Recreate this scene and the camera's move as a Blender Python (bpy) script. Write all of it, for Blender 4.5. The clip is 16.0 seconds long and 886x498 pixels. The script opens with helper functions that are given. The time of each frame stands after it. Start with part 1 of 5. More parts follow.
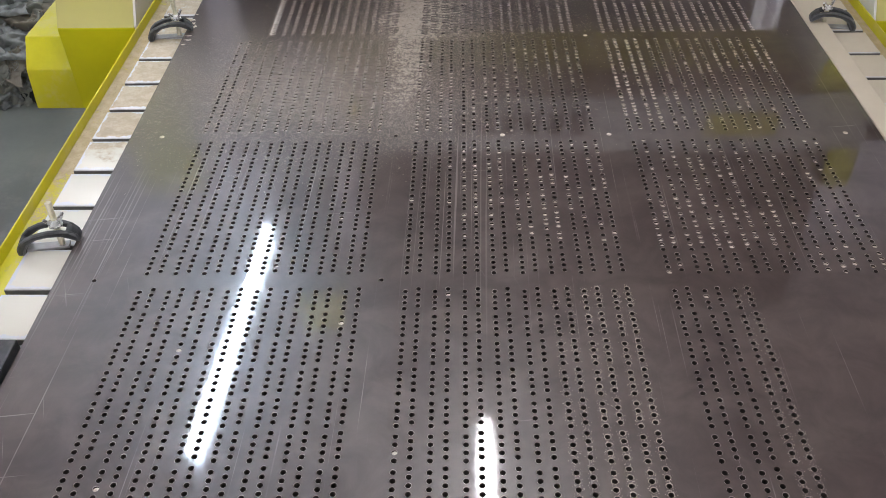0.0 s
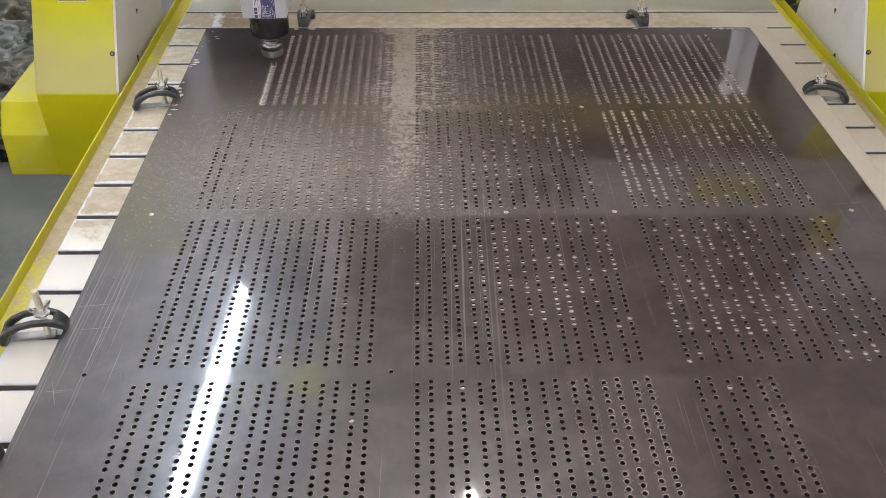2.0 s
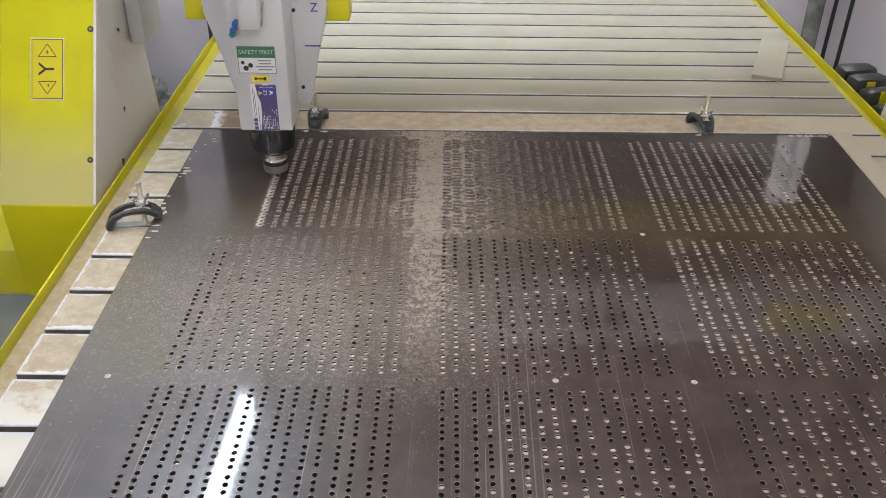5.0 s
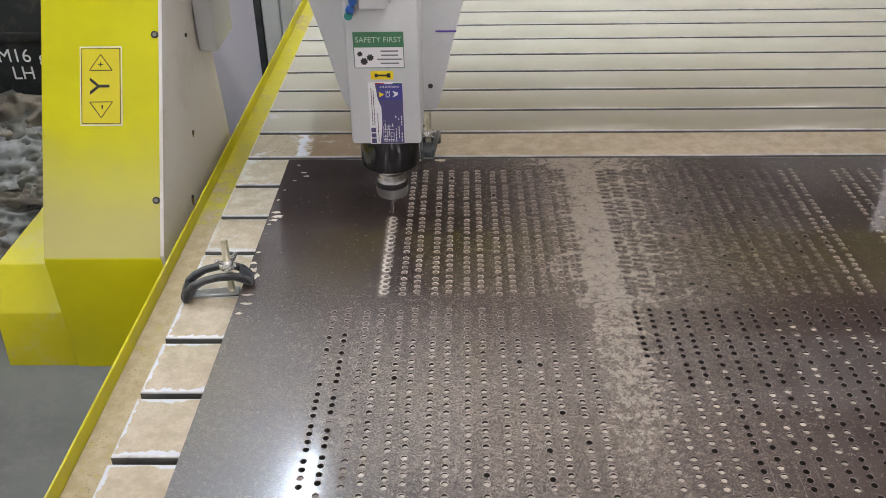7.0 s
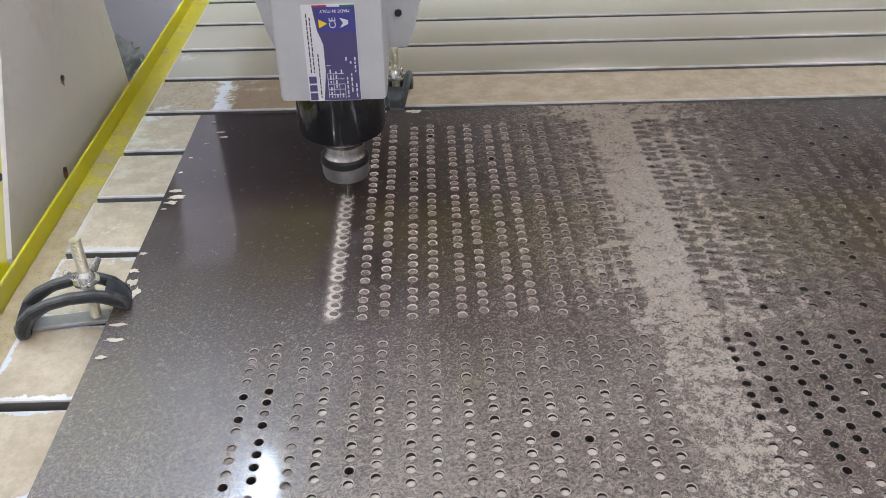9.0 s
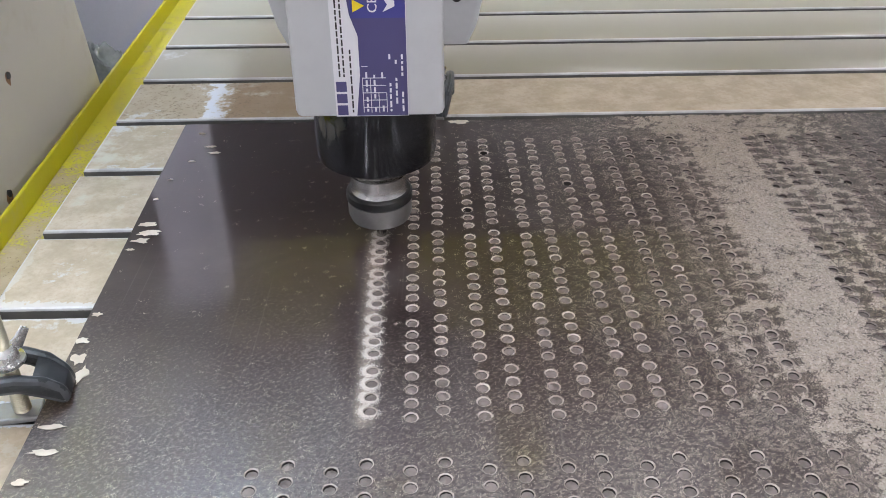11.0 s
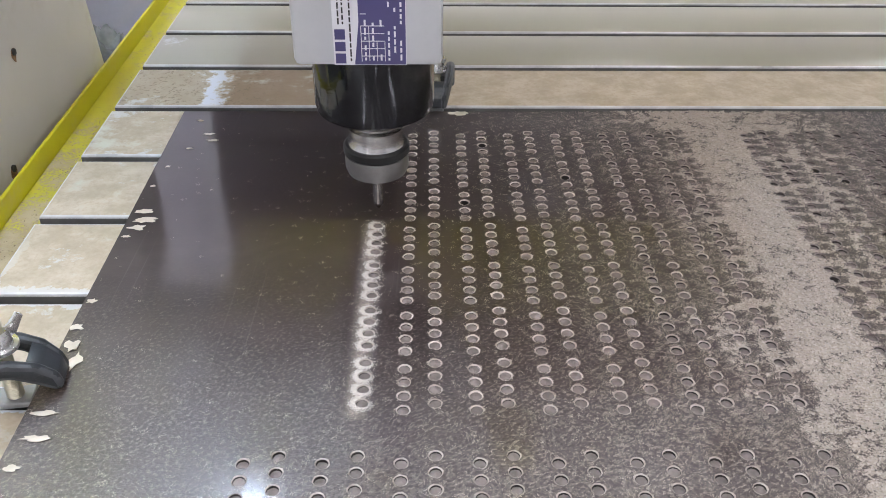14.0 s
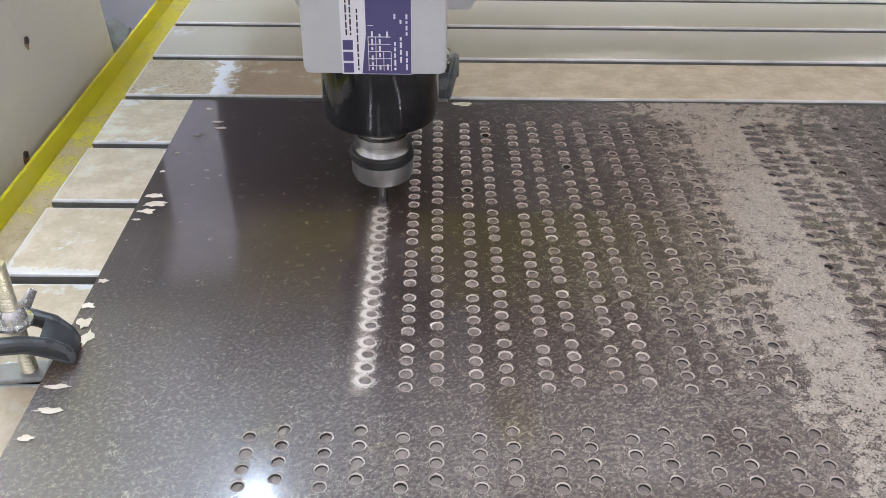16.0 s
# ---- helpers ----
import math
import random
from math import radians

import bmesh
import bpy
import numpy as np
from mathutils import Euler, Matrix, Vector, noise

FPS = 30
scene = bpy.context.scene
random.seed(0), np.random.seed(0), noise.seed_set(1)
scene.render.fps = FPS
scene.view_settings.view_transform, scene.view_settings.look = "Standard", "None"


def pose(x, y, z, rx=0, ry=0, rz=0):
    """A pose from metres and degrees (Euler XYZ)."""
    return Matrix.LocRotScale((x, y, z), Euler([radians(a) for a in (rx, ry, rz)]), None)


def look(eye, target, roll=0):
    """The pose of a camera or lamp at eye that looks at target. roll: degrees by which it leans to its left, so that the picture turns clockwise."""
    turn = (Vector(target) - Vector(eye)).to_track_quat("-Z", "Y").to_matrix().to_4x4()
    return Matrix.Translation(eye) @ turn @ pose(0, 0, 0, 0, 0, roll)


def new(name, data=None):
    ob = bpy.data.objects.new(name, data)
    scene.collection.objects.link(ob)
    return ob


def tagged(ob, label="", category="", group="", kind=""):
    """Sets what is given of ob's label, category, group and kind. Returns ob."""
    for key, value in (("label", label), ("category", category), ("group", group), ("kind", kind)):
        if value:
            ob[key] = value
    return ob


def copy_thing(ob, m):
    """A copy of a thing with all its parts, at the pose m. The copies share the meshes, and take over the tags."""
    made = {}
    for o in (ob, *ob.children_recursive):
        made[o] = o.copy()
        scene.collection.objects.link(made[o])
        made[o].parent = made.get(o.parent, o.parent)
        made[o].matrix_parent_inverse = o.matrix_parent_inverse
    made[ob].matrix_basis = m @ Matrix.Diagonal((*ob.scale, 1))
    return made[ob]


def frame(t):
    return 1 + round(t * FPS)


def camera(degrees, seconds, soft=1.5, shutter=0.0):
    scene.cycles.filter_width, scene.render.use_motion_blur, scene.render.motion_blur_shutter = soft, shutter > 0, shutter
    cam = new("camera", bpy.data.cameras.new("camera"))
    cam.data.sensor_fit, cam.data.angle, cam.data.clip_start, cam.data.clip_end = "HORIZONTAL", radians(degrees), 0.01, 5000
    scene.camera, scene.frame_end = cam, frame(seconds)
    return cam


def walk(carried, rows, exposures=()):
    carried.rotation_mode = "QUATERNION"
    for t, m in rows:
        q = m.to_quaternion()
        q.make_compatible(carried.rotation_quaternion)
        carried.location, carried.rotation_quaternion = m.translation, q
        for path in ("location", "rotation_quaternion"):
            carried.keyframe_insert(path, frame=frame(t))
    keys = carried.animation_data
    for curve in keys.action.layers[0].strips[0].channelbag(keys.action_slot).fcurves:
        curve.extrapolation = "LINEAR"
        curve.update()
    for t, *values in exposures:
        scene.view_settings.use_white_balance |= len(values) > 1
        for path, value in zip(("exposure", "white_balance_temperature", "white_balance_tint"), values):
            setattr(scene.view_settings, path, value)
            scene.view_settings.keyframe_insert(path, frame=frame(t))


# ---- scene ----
cam = camera(52.7, 16.0, 0.9)
PATH = [
    (0, (0.544, -1.977, 1.637), (0.502, -0.435, 0.363), -1.2),
    (0.5, (0.52, -1.955, 1.643), (0.535, -0.427, 0.353), -0.2),
    (1, (0.511, -1.94, 1.651), (0.558, -0.402, 0.373), 0.6),
    (1.5, (0.496, -1.923, 1.65), (0.543, -0.347, 0.419), 0.6),
    (2, (0.477, -1.904, 1.65), (0.524, -0.3, 0.456), 0.6),
    (2.5, (0.452, -1.885, 1.645), (0.497, -0.263, 0.477), 1.1),
    (3, (0.418, -1.876, 1.642), (0.479, -0.225, 0.514), 1.1),
    (3.2, (0.413, -1.874, 1.638), (0.486, -0.216, 0.522), 0.8),
    (5.3, (0.474, -1.54, 1.57), (0.426, 0.152, 0.505), 0.4),
    (5.5, (0.471, -1.513, 1.561), (0.387, 0.176, 0.493), 0.1),
    (6, (0.423, -1.448, 1.537), (0.32, 0.24, 0.468), -0.1),
    (6.5, (0.329, -1.338, 1.508), (0.219, 0.346, 0.434), -1.0),
    (7, (0.272, -1.246, 1.466), (0.224, 0.449, 0.405), -1.0),
    (7.5, (0.244, -1.196, 1.444), (0.286, 0.492, 0.371), 1.0),
    (8, (0.245, -1.141, 1.411), (0.299, 0.505, 0.276), 1.0),
    (8.5, (0.262, -1.025, 1.353), (0.31, 0.614, 0.209), 0.5),
    (9, (0.255, -0.905, 1.284), (0.273, 0.743, 0.151), -1.1),
    (9.5, (0.226, -0.827, 1.244), (0.237, 0.823, 0.113), -1.1),
    (10, (0.216, -0.746, 1.197), (0.233, 0.925, 0.098), -0.8),
    (10.2, (0.21, -0.726, 1.183), (0.232, 0.951, 0.093), -0.9),
    (12.5, (0.209, -0.702, 1.181), (0.244, 0.954, 0.059), 0.4),
    (13, (0.211, -0.703, 1.185), (0.244, 0.951, 0.061), 0.5),
    (13.5, (0.211, -0.706, 1.186), (0.241, 0.95, 0.064), 0.6),
    (14, (0.212, -0.707, 1.184), (0.239, 0.95, 0.065), 0.5),
    (14.5, (0.21, -0.71, 1.182), (0.232, 0.947, 0.062), 0.5),
    (15, (0.214, -0.71, 1.183), (0.237, 0.948, 0.064), 0.6),
    (15.5, (0.214, -0.713, 1.184), (0.232, 0.945, 0.067), 0.5),
    (16, (0.213, -0.723, 1.184), (0.23, 0.932, 0.062), 0.8),
]
walk(cam, [(t, look(eye, target, roll)) for t, eye, target, roll in PATH], [(0, 0.05, 6500, 10), (1.0, 0.05, 6550, 10), (2.5, 0.13, 6700, 10), (7.5, 0.02, 6750, 10), (8.5, 0.10, 6450, 10), (10, 0.24, 6250, 10), (12.5, 0.37, 6250, 10), (16, 0.37, 6250, 10)])

# ---- light ----
world = bpy.data.worlds.new("hall_world")
scene.world = world
world.use_nodes = True
world.node_tree.nodes["Background"].inputs[0].default_value = (0.75, 0.8, 0.9, 1)
world.node_tree.nodes["Background"].inputs[1].default_value = 0.05
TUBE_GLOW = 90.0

SHEET_Z = 0.85          # top of the sheet
BED_Z = 0.838           # top of the bed slats
FLANGE_Z = 0.802        # top of the flange beside them
SLAT_PITCH, SLAT_GAP = 0.094, 0.0095
FRESH_COLUMN_X = 0.1754 # column of holes now being drilled


# ---- materials ----
class Graph:
    """A small wrapper round one material's node tree."""

    def __init__(self, name):
        self.mat = bpy.data.materials.new(name)
        self.mat.use_nodes = True
        self.tree = self.mat.node_tree
        self.bsdf = self.tree.nodes["Principled BSDF"]

    def node(self, kind, inputs=(), **settings):
        n = self.tree.nodes.new(kind)
        for key, value in settings.items():
            setattr(n, key, value)
        for key, value in (inputs.items() if isinstance(inputs, dict) else enumerate(inputs)):
            if value is None:
                continue
            if isinstance(value, bpy.types.NodeSocket):
                self.tree.links.new(value, n.inputs[key])
            else:
                n.inputs[key].default_value = value
        return n

    def math(self, op, a, b=None, c=None, clamp=False):
        return self.node("ShaderNodeMath", (a, b, c), operation=op, use_clamp=clamp).outputs[0]

    def mix(self, f, a, b):
        n = self.node("ShaderNodeMix", data_type="RGBA")
        for socket, value in ((n.inputs["Factor"], f), (n.inputs[6], a), (n.inputs[7], b)):
            if isinstance(value, bpy.types.NodeSocket):
                self.tree.links.new(value, socket)
            elif isinstance(value, (int, float)):
                socket.default_value = value
            else:
                socket.default_value = (*value, 1)
        return n.outputs[2]

    def noise(self, scale, detail=4, rough=0.55, vector=None, distortion=0.0):
        n = self.node("ShaderNodeTexNoise", {"Scale": scale, "Detail": detail, "Roughness": rough, "Distortion": distortion})
        self.tree.links.new(vector or self.coords(), n.inputs["Vector"])
        return n.outputs["Fac"]

    def coords(self):
        if not hasattr(self, "_xyz"):
            tc = self.node("ShaderNodeTexCoord").outputs["Object"]
            rnd = self.node("ShaderNodeObjectInfo").outputs["Random"]
            shift = self.math("MULTIPLY", rnd, 7.3)
            self._xyz = self.node("ShaderNodeVectorMath", (tc, shift), operation="ADD").outputs[0]
        return self._xyz

    def ramp(self, value, lo, hi):
        return self.node("ShaderNodeMapRange", (value, lo, hi, 0.0, 1.0), interpolation_type="SMOOTHSTEP").outputs[0]

    def put(self, **sockets):
        for key, value in sockets.items():
            socket = self.bsdf.inputs[key.replace("_", " ")]
            if isinstance(value, bpy.types.NodeSocket):
                self.tree.links.new(value, socket)
            elif isinstance(value, tuple) and len(value) == 3:
                socket.default_value = (*value, 1)
            else:
                socket.default_value = value

    def bump(self, height, strength, distance=0.001):
        n = self.node("ShaderNodeBump", {"Strength": strength, "Distance": distance})
        self.tree.links.new(height, n.inputs["Height"])
        self.tree.links.new(n.outputs[0], self.bsdf.inputs["Normal"])


def surface(name, light, dark, scale=12, rough=0.5, spread=0.12, metal=0.0, grain=300, relief=0.15, dust=0.0, dust_colour=(0.45, 0.39, 0.3)):
    """A worn surface: two scales of colour change, uneven gloss, fine relief, a little settled dust."""
    g = Graph(name)
    big, fine = g.noise(scale, 5), g.noise(grain, 3)
    colour = g.mix(g.ramp(big, 0.3, 0.7), dark, light)
    colour = g.mix(g.math("MULTIPLY", g.ramp(fine, 0.35, 0.75), 0.25), colour, dark)
    if dust:
        spots = g.ramp(g.math("ADD", g.noise(scale * 2.3, 6, 0.65), g.math("MULTIPLY", fine, 0.25)), 0.62, 0.78)
        colour = g.mix(g.math("MULTIPLY", spots, dust), colour, dust_colour)
    g.put(Base_Color=colour, Metallic=metal, Roughness=g.math("ADD", g.math("MULTIPLY", g.math("SUBTRACT", big, 0.5), spread * 2), rough, clamp=True))
    g.bump(fine, relief, 0.0006)
    return g.mat


def plain(name, colour, rough=0.5, metal=0.0, glow=0.0):
    g = Graph(name)
    g.put(Base_Color=colour, Roughness=rough, Metallic=metal)
    if glow:
        g.put(Emission_Color=colour, Emission_Strength=glow)
    return g.mat


def film_material():
    """Dark brown phenolic film: glossy, scratched, with a veil of wood dust where the cutter has blown it."""
    g = Graph("phenolic_film")
    sep = g.node("ShaderNodeSeparateXYZ", (g.node("ShaderNodeNewGeometry").outputs["Position"],))
    x, y = sep.outputs[0], sep.outputs[1]
    pos = g.node("ShaderNodeNewGeometry").outputs["Position"]

    def hill(value, centre, width):
        d = g.math("DIVIDE", g.math("SUBTRACT", value, centre), width)
        return g.math("POWER", 2.718, g.math("MULTIPLY", g.math("MULTIPLY", d, d), -1.0))

    big = g.noise(5, 5, vector=pos)
    mid = g.noise(38, 5, 0.6, vector=pos)
    fine = g.noise(420, 3, 0.6, vector=pos)
    wander = g.math("ADD", x, g.math("MULTIPLY", g.math("SUBTRACT", big, 0.5), 0.14))
    front = g.math("SUBTRACT", 1.0, g.ramp(y, -0.40, -0.20))
    far = g.ramp(y, -0.80, -0.62)
    lane = g.math("MULTIPLY", g.math("MULTIPLY", hill(wander, 0.445, 0.05), far), 0.34)
    field = g.math("MULTIPLY", g.math("MULTIPLY", hill(wander, 0.25, 0.25), hill(y, -0.57, 0.16)), 0.50)
    upper = g.math("MULTIPLY", g.math("MULTIPLY", hill(wander, 0.50, 0.09), hill(y, -0.12, 0.2)), 0.25)
    run = g.math("MULTIPLY", g.ramp(y, -0.374, -0.366), g.math("SUBTRACT", 1.0, g.ramp(y, -0.185, -0.172)))
    fresh = g.math("MULTIPLY", g.math("MULTIPLY", hill(x, FRESH_COLUMN_X - 0.0032, 0.0056), run), g.math("ADD", 0.40, g.math("MULTIPLY", mid, 0.4)))
    veil = g.math("MAXIMUM", g.math("MAXIMUM", lane, field), upper)
    speck = g.ramp(g.math("ADD", g.math("MULTIPLY", fine, 0.95), g.math("MULTIPLY", mid, 0.12)), 0.46, 0.64)
    cover = g.math("MULTIPLY", veil, g.math("ADD", g.math("MULTIPLY", speck, 0.85), 0.10), clamp=True)
    cover = g.math("MAXIMUM", cover, g.math("MULTIPLY", fresh, g.math("ADD", 0.6, g.math("MULTIPLY", speck, 0.5)), clamp=True), clamp=True)
    spun = g.node("ShaderNodeVectorRotate", {"Vector": pos, "Angle": -0.6}, rotation_type="Z_AXIS").outputs[0]
    tiny = g.noise(1.0, 4, 0.72, vector=g.node("ShaderNodeVectorMath", (spun, (420.0, 560.0, 1.0)), operation="MULTIPLY").outputs[0])
    spread = g.math("ADD", 0.02, g.math("MULTIPLY", g.math("MULTIPLY", g.ramp(y, -0.95, -0.55), g.math("SUBTRACT", 1.0, g.ramp(x, 0.50, 0.80))), g.math("ADD", g.math("MULTIPLY", front, 0.42), g.math("MULTIPLY", g.math("MULTIPLY", g.ramp(x, 0.17, 0.34), g.math("SUBTRACT", 1.0, g.ramp(x, 0.50, 0.64))), 0.24))))
    grains = g.math("MULTIPLY", g.ramp(tiny, 0.44, 0.72), spread)
    smudge = g.noise(15, 6, 0.65, vector=pos, distortion=0.6)
    # undrilled corner is cleaner; the head's shade and dark reflection are painted in too
    used_lit = g.math("MAXIMUM", g.math("SUBTRACT", 1.0, g.ramp(y, -0.23, -0.14)), g.ramp(x, 0.17, 0.23))
    # thin dust, also raised to stand in for reflected light the film lacks
    powder_haze = g.math("MULTIPLY", g.math("ADD", 0.002, g.math("ADD", g.math("MULTIPLY", front, 0.012), g.math("MULTIPLY", used_lit, 0.031))), g.math("ADD", 0.1, g.math("MULTIPLY", g.ramp(smudge, 0.3, 0.75), 1.8)))
    shown = g.math("MAXIMUM", cover, g.math("MAXIMUM", grains, powder_haze))
    base = g.mix(g.ramp(big, 0.3, 0.7), (0.019, 0.0090, 0.0090), (0.027, 0.0130, 0.0128))
    lines = None
    # most rubbed in a lane between the blocks and along the near side edge
    rubbed = g.math("MAXIMUM", g.math("MULTIPLY", hill(x, 0.53, 0.07), hill(y, -0.85, 0.30)), g.math("MULTIPLY", hill(x, 0.02, 0.07), g.math("SUBTRACT", 1.0, g.ramp(y, -0.95, -0.75))))
    for sx, sy, turn, lo in ((380.0, 1.6, 0.02, 0.66), (260.0, 5.0, 1.45, 0.74), (300.0, 6.0, -0.35, 0.755)):
        spun = g.node("ShaderNodeVectorRotate", {"Vector": pos, "Angle": turn}, rotation_type="Z_AXIS").outputs[0]
        drawn = g.node("ShaderNodeVectorMath", (spun, (sx, sy, 1.0)), operation="MULTIPLY").outputs[0]
        where = g.math("MAXIMUM", g.ramp(big, 0.42, 0.6), rubbed)
        line = g.math("MULTIPLY", g.ramp(g.math("ADD", g.noise(1.0, 2, 0.5, vector=drawn), g.math("MULTIPLY", rubbed, 0.05)), lo, lo + 0.04), where)
        lines = line if lines is None else g.math("MAXIMUM", lines, line)
    base = g.mix(g.math("MULTIPLY", lines, g.math("SUBTRACT", 0.32, g.math("MULTIPLY", g.ramp(y, -0.70, -0.45), 0.24))), base, (0.42, 0.38, 0.36))
    g.put(Base_Color=g.mix(shown, base, (0.53, 0.445, 0.365)))
    dulled = g.math("MULTIPLY", g.math("MULTIPLY", hill(y, -0.56, 0.27), g.math("SUBTRACT", 1.0, g.ramp(x, 0.0, 0.24))), 0.8)
    g.put(Roughness=g.math("ADD", g.math("ADD", 0.27, g.math("ADD", g.math("MULTIPLY", mid, 0.06), g.math("MULTIPLY", smudge, 0.12))), g.math("MULTIPLY", cover, 0.6), clamp=True))
    g.put(Specular_IOR_Level=g.math("ADD", 0.38, g.math("MULTIPLY", used_lit, 0.37)), Coat_Weight=g.math("SUBTRACT", g.math("SUBTRACT", 0.95, g.math("MULTIPLY", dulled, 0.3)), g.math("MULTIPLY", cover, 1.4), clamp=True), Coat_Roughness=g.math("ADD", g.math("ADD", 0.035, g.math("MULTIPLY", smudge, 0.035)), g.math("MULTIPLY", dulled, 0.24)), Coat_IOR=1.86)
    ripple = g.noise(1.0, 3, 0.6, vector=g.node("ShaderNodeVectorMath", (pos, (330.0, 430.0, 1.0)), operation="MULTIPLY").outputs[0])
    clots = g.math("MULTIPLY", g.ramp(ripple, 0.42, 0.7), g.math("MULTIPLY", spread, 1.6, clamp=True))
    g.bump(g.math("ADD", g.math("MULTIPLY", fine, cover), clots), 0.35, 0.0006)
    return g.mat


def island_material(name, light, dark, rough=0.85):
    g = Graph(name)
    rnd = g.node("ShaderNodeNewGeometry").outputs["Random Per Island"]
    g.put(Base_Color=g.mix(rnd, dark, light), Roughness=rough)
    return g.mat


def slat_material():
    """Off-white slats under caked tan dust near the cutter, cleaner towards the back."""
    g = Graph("slat_face")
    pos = g.node("ShaderNodeNewGeometry").outputs["Position"]
    sep = g.node("ShaderNodeSeparateXYZ", (pos,))
    x, y = sep.outputs[0], sep.outputs[1]
    big, mid, fine = g.noise(9, 5, 0.6, vector=pos), g.noise(45, 5, 0.65, vector=pos), g.noise(300, 3, vector=pos)
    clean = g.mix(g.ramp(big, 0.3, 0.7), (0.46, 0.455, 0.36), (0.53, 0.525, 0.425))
    # bare colour is darker just behind the sheet, fading out towards the back
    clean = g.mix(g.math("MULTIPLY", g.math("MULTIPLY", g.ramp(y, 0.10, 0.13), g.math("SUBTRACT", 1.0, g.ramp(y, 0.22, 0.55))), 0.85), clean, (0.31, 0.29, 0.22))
    nearer = g.math("SUBTRACT", 1.0, g.ramp(y, -0.86, -0.66))
    clean = g.mix(nearer, clean, (0.66, 0.64, 0.565))
    tan = g.mix(g.ramp(mid, 0.3, 0.7), (0.41, 0.335, 0.23), (0.55, 0.475, 0.36))
    tan = g.mix(g.math("MULTIPLY", g.ramp(fine, 0.5, 0.7), 0.35), tan, (0.36, 0.29, 0.2))
    tan = g.mix(g.math("MULTIPLY", g.ramp(x, 1.10, 1.20), 0.85), tan, (0.58, 0.525, 0.42))
    back = g.math("MULTIPLY", g.ramp(y, 0.119, 0.128), g.math("ADD", 0.85, g.math("MULTIPLY", g.ramp(x, 0.05, 0.20), 0.65)))
    front = g.math("SUBTRACT", g.math("MULTIPLY", nearer, 4.5), g.math("MULTIPLY", g.math("SUBTRACT", 1.0, g.ramp(y, -0.42, -0.34)), 1.6))
    hold = g.math("MULTIPLY", g.math("SUBTRACT", 1.0, g.ramp(y, 0.119, 0.125)), g.math("MULTIPLY", g.ramp(y, 0.0, 0.01), g.ramp(x, 0.10, 0.30)))
    level = g.math("ADD", g.math("ADD", g.math("MULTIPLY", g.math("SUBTRACT", big, g.math("MULTIPLY", hold, 0.3)), 0.8), g.math("MULTIPLY", mid, 0.4)), g.math("ADD", g.math("MULTIPLY", back, 0.5), g.math("MULTIPLY", front, 0.10)))
    bare = g.ramp(g.math("SUBTRACT", level, g.math("MULTIPLY", g.math("MULTIPLY", g.ramp(x, 1.10, 1.20), g.math("SUBTRACT", 1.0, g.ramp(y, 0.02, 0.12))), 0.25)), 0.63, 0.74)
    # brown stain and a wiped streak on the first slat behind the sheet, rubbed slats beside its corner
    on_first = g.math("MULTIPLY", g.ramp(y, 0.034, 0.040), g.math("SUBTRACT", 1.0, g.ramp(y, 0.116, 0.119)))
    edge = g.math("ADD", x, g.math("MULTIPLY", g.math("SUBTRACT", mid, 0.5), 0.06))
    stain = g.math("MULTIPLY", on_first, g.math("MULTIPLY", g.ramp(edge, 0.016, 0.024), g.math("SUBTRACT", 1.0, g.ramp(edge, 0.11, 0.14))))
    tan = g.mix(g.math("MULTIPLY", g.math("MULTIPLY", on_first, g.math("SUBTRACT", 1.0, g.ramp(edge, 0.0, 0.012))), 0.6), tan, (0.34, 0.275, 0.185))
    tan = g.mix(g.math("MULTIPLY", stain, 0.75), tan, (0.27, 0.19, 0.115))
    streak = g.math("MULTIPLY", on_first, g.math("SUBTRACT", 1.0, g.ramp(g.math("ABSOLUTE", g.math("SUBTRACT", edge, 0.010)), 0.005, 0.011)))
    beside = g.math("MULTIPLY", g.math("SUBTRACT", 1.0, g.ramp(x, 0.0, 0.03)), g.math("MULTIPLY", g.ramp(y, -0.45, -0.30), g.math("SUBTRACT", 1.0, g.ramp(y, 0.15, 0.30))))
    rubbed = g.math("MULTIPLY", beside, g.ramp(g.noise(26, 6, 0.7, vector=pos), 0.59, 0.66))
    flecks = g.math("MULTIPLY", g.ramp(g.noise(330, 2, 0.6, vector=pos), 0.56, 0.64), g.math("MULTIPLY", g.ramp(y, 0.03, 0.036), g.math("SUBTRACT", 1.0, g.ramp(y, 0.19, 0.24))))
    tan = g.mix(g.math("MULTIPLY", g.math("MULTIPLY", flecks, g.math("SUBTRACT", 1.0, g.ramp(x, 0.02, 0.10))), 0.8), tan, (0.22, 0.165, 0.10))
    # white scuffs along the slats' edges beside the sheet
    local = g.node("ShaderNodeSeparateXYZ", (g.node("ShaderNodeTexCoord").outputs["Object"],)).outputs[1]
    ragged = g.math("MULTIPLY", g.math("SUBTRACT", g.noise(36, 6, 0.7, vector=pos), 0.36), 0.040)
    scuff = None
    for gap, reach in ((local, 1.0), (g.math("SUBTRACT", SLAT_PITCH - SLAT_GAP, local), 0.55), (g.math("ADD", x, 0.073), 0.6)):
        rub = g.math("SUBTRACT", 1.0, g.ramp(g.math("SUBTRACT", gap, g.math("MULTIPLY", ragged, reach)), 0.0002, 0.0016))
        scuff = rub if scuff is None else g.math("MAXIMUM", scuff, rub)
    scuff = g.math("MULTIPLY", scuff, g.math("MULTIPLY", g.math("SUBTRACT", 1.0, g.ramp(x, 0.0, 0.02)), g.math("SUBTRACT", 1.0, g.ramp(y, -0.32, -0.12))))
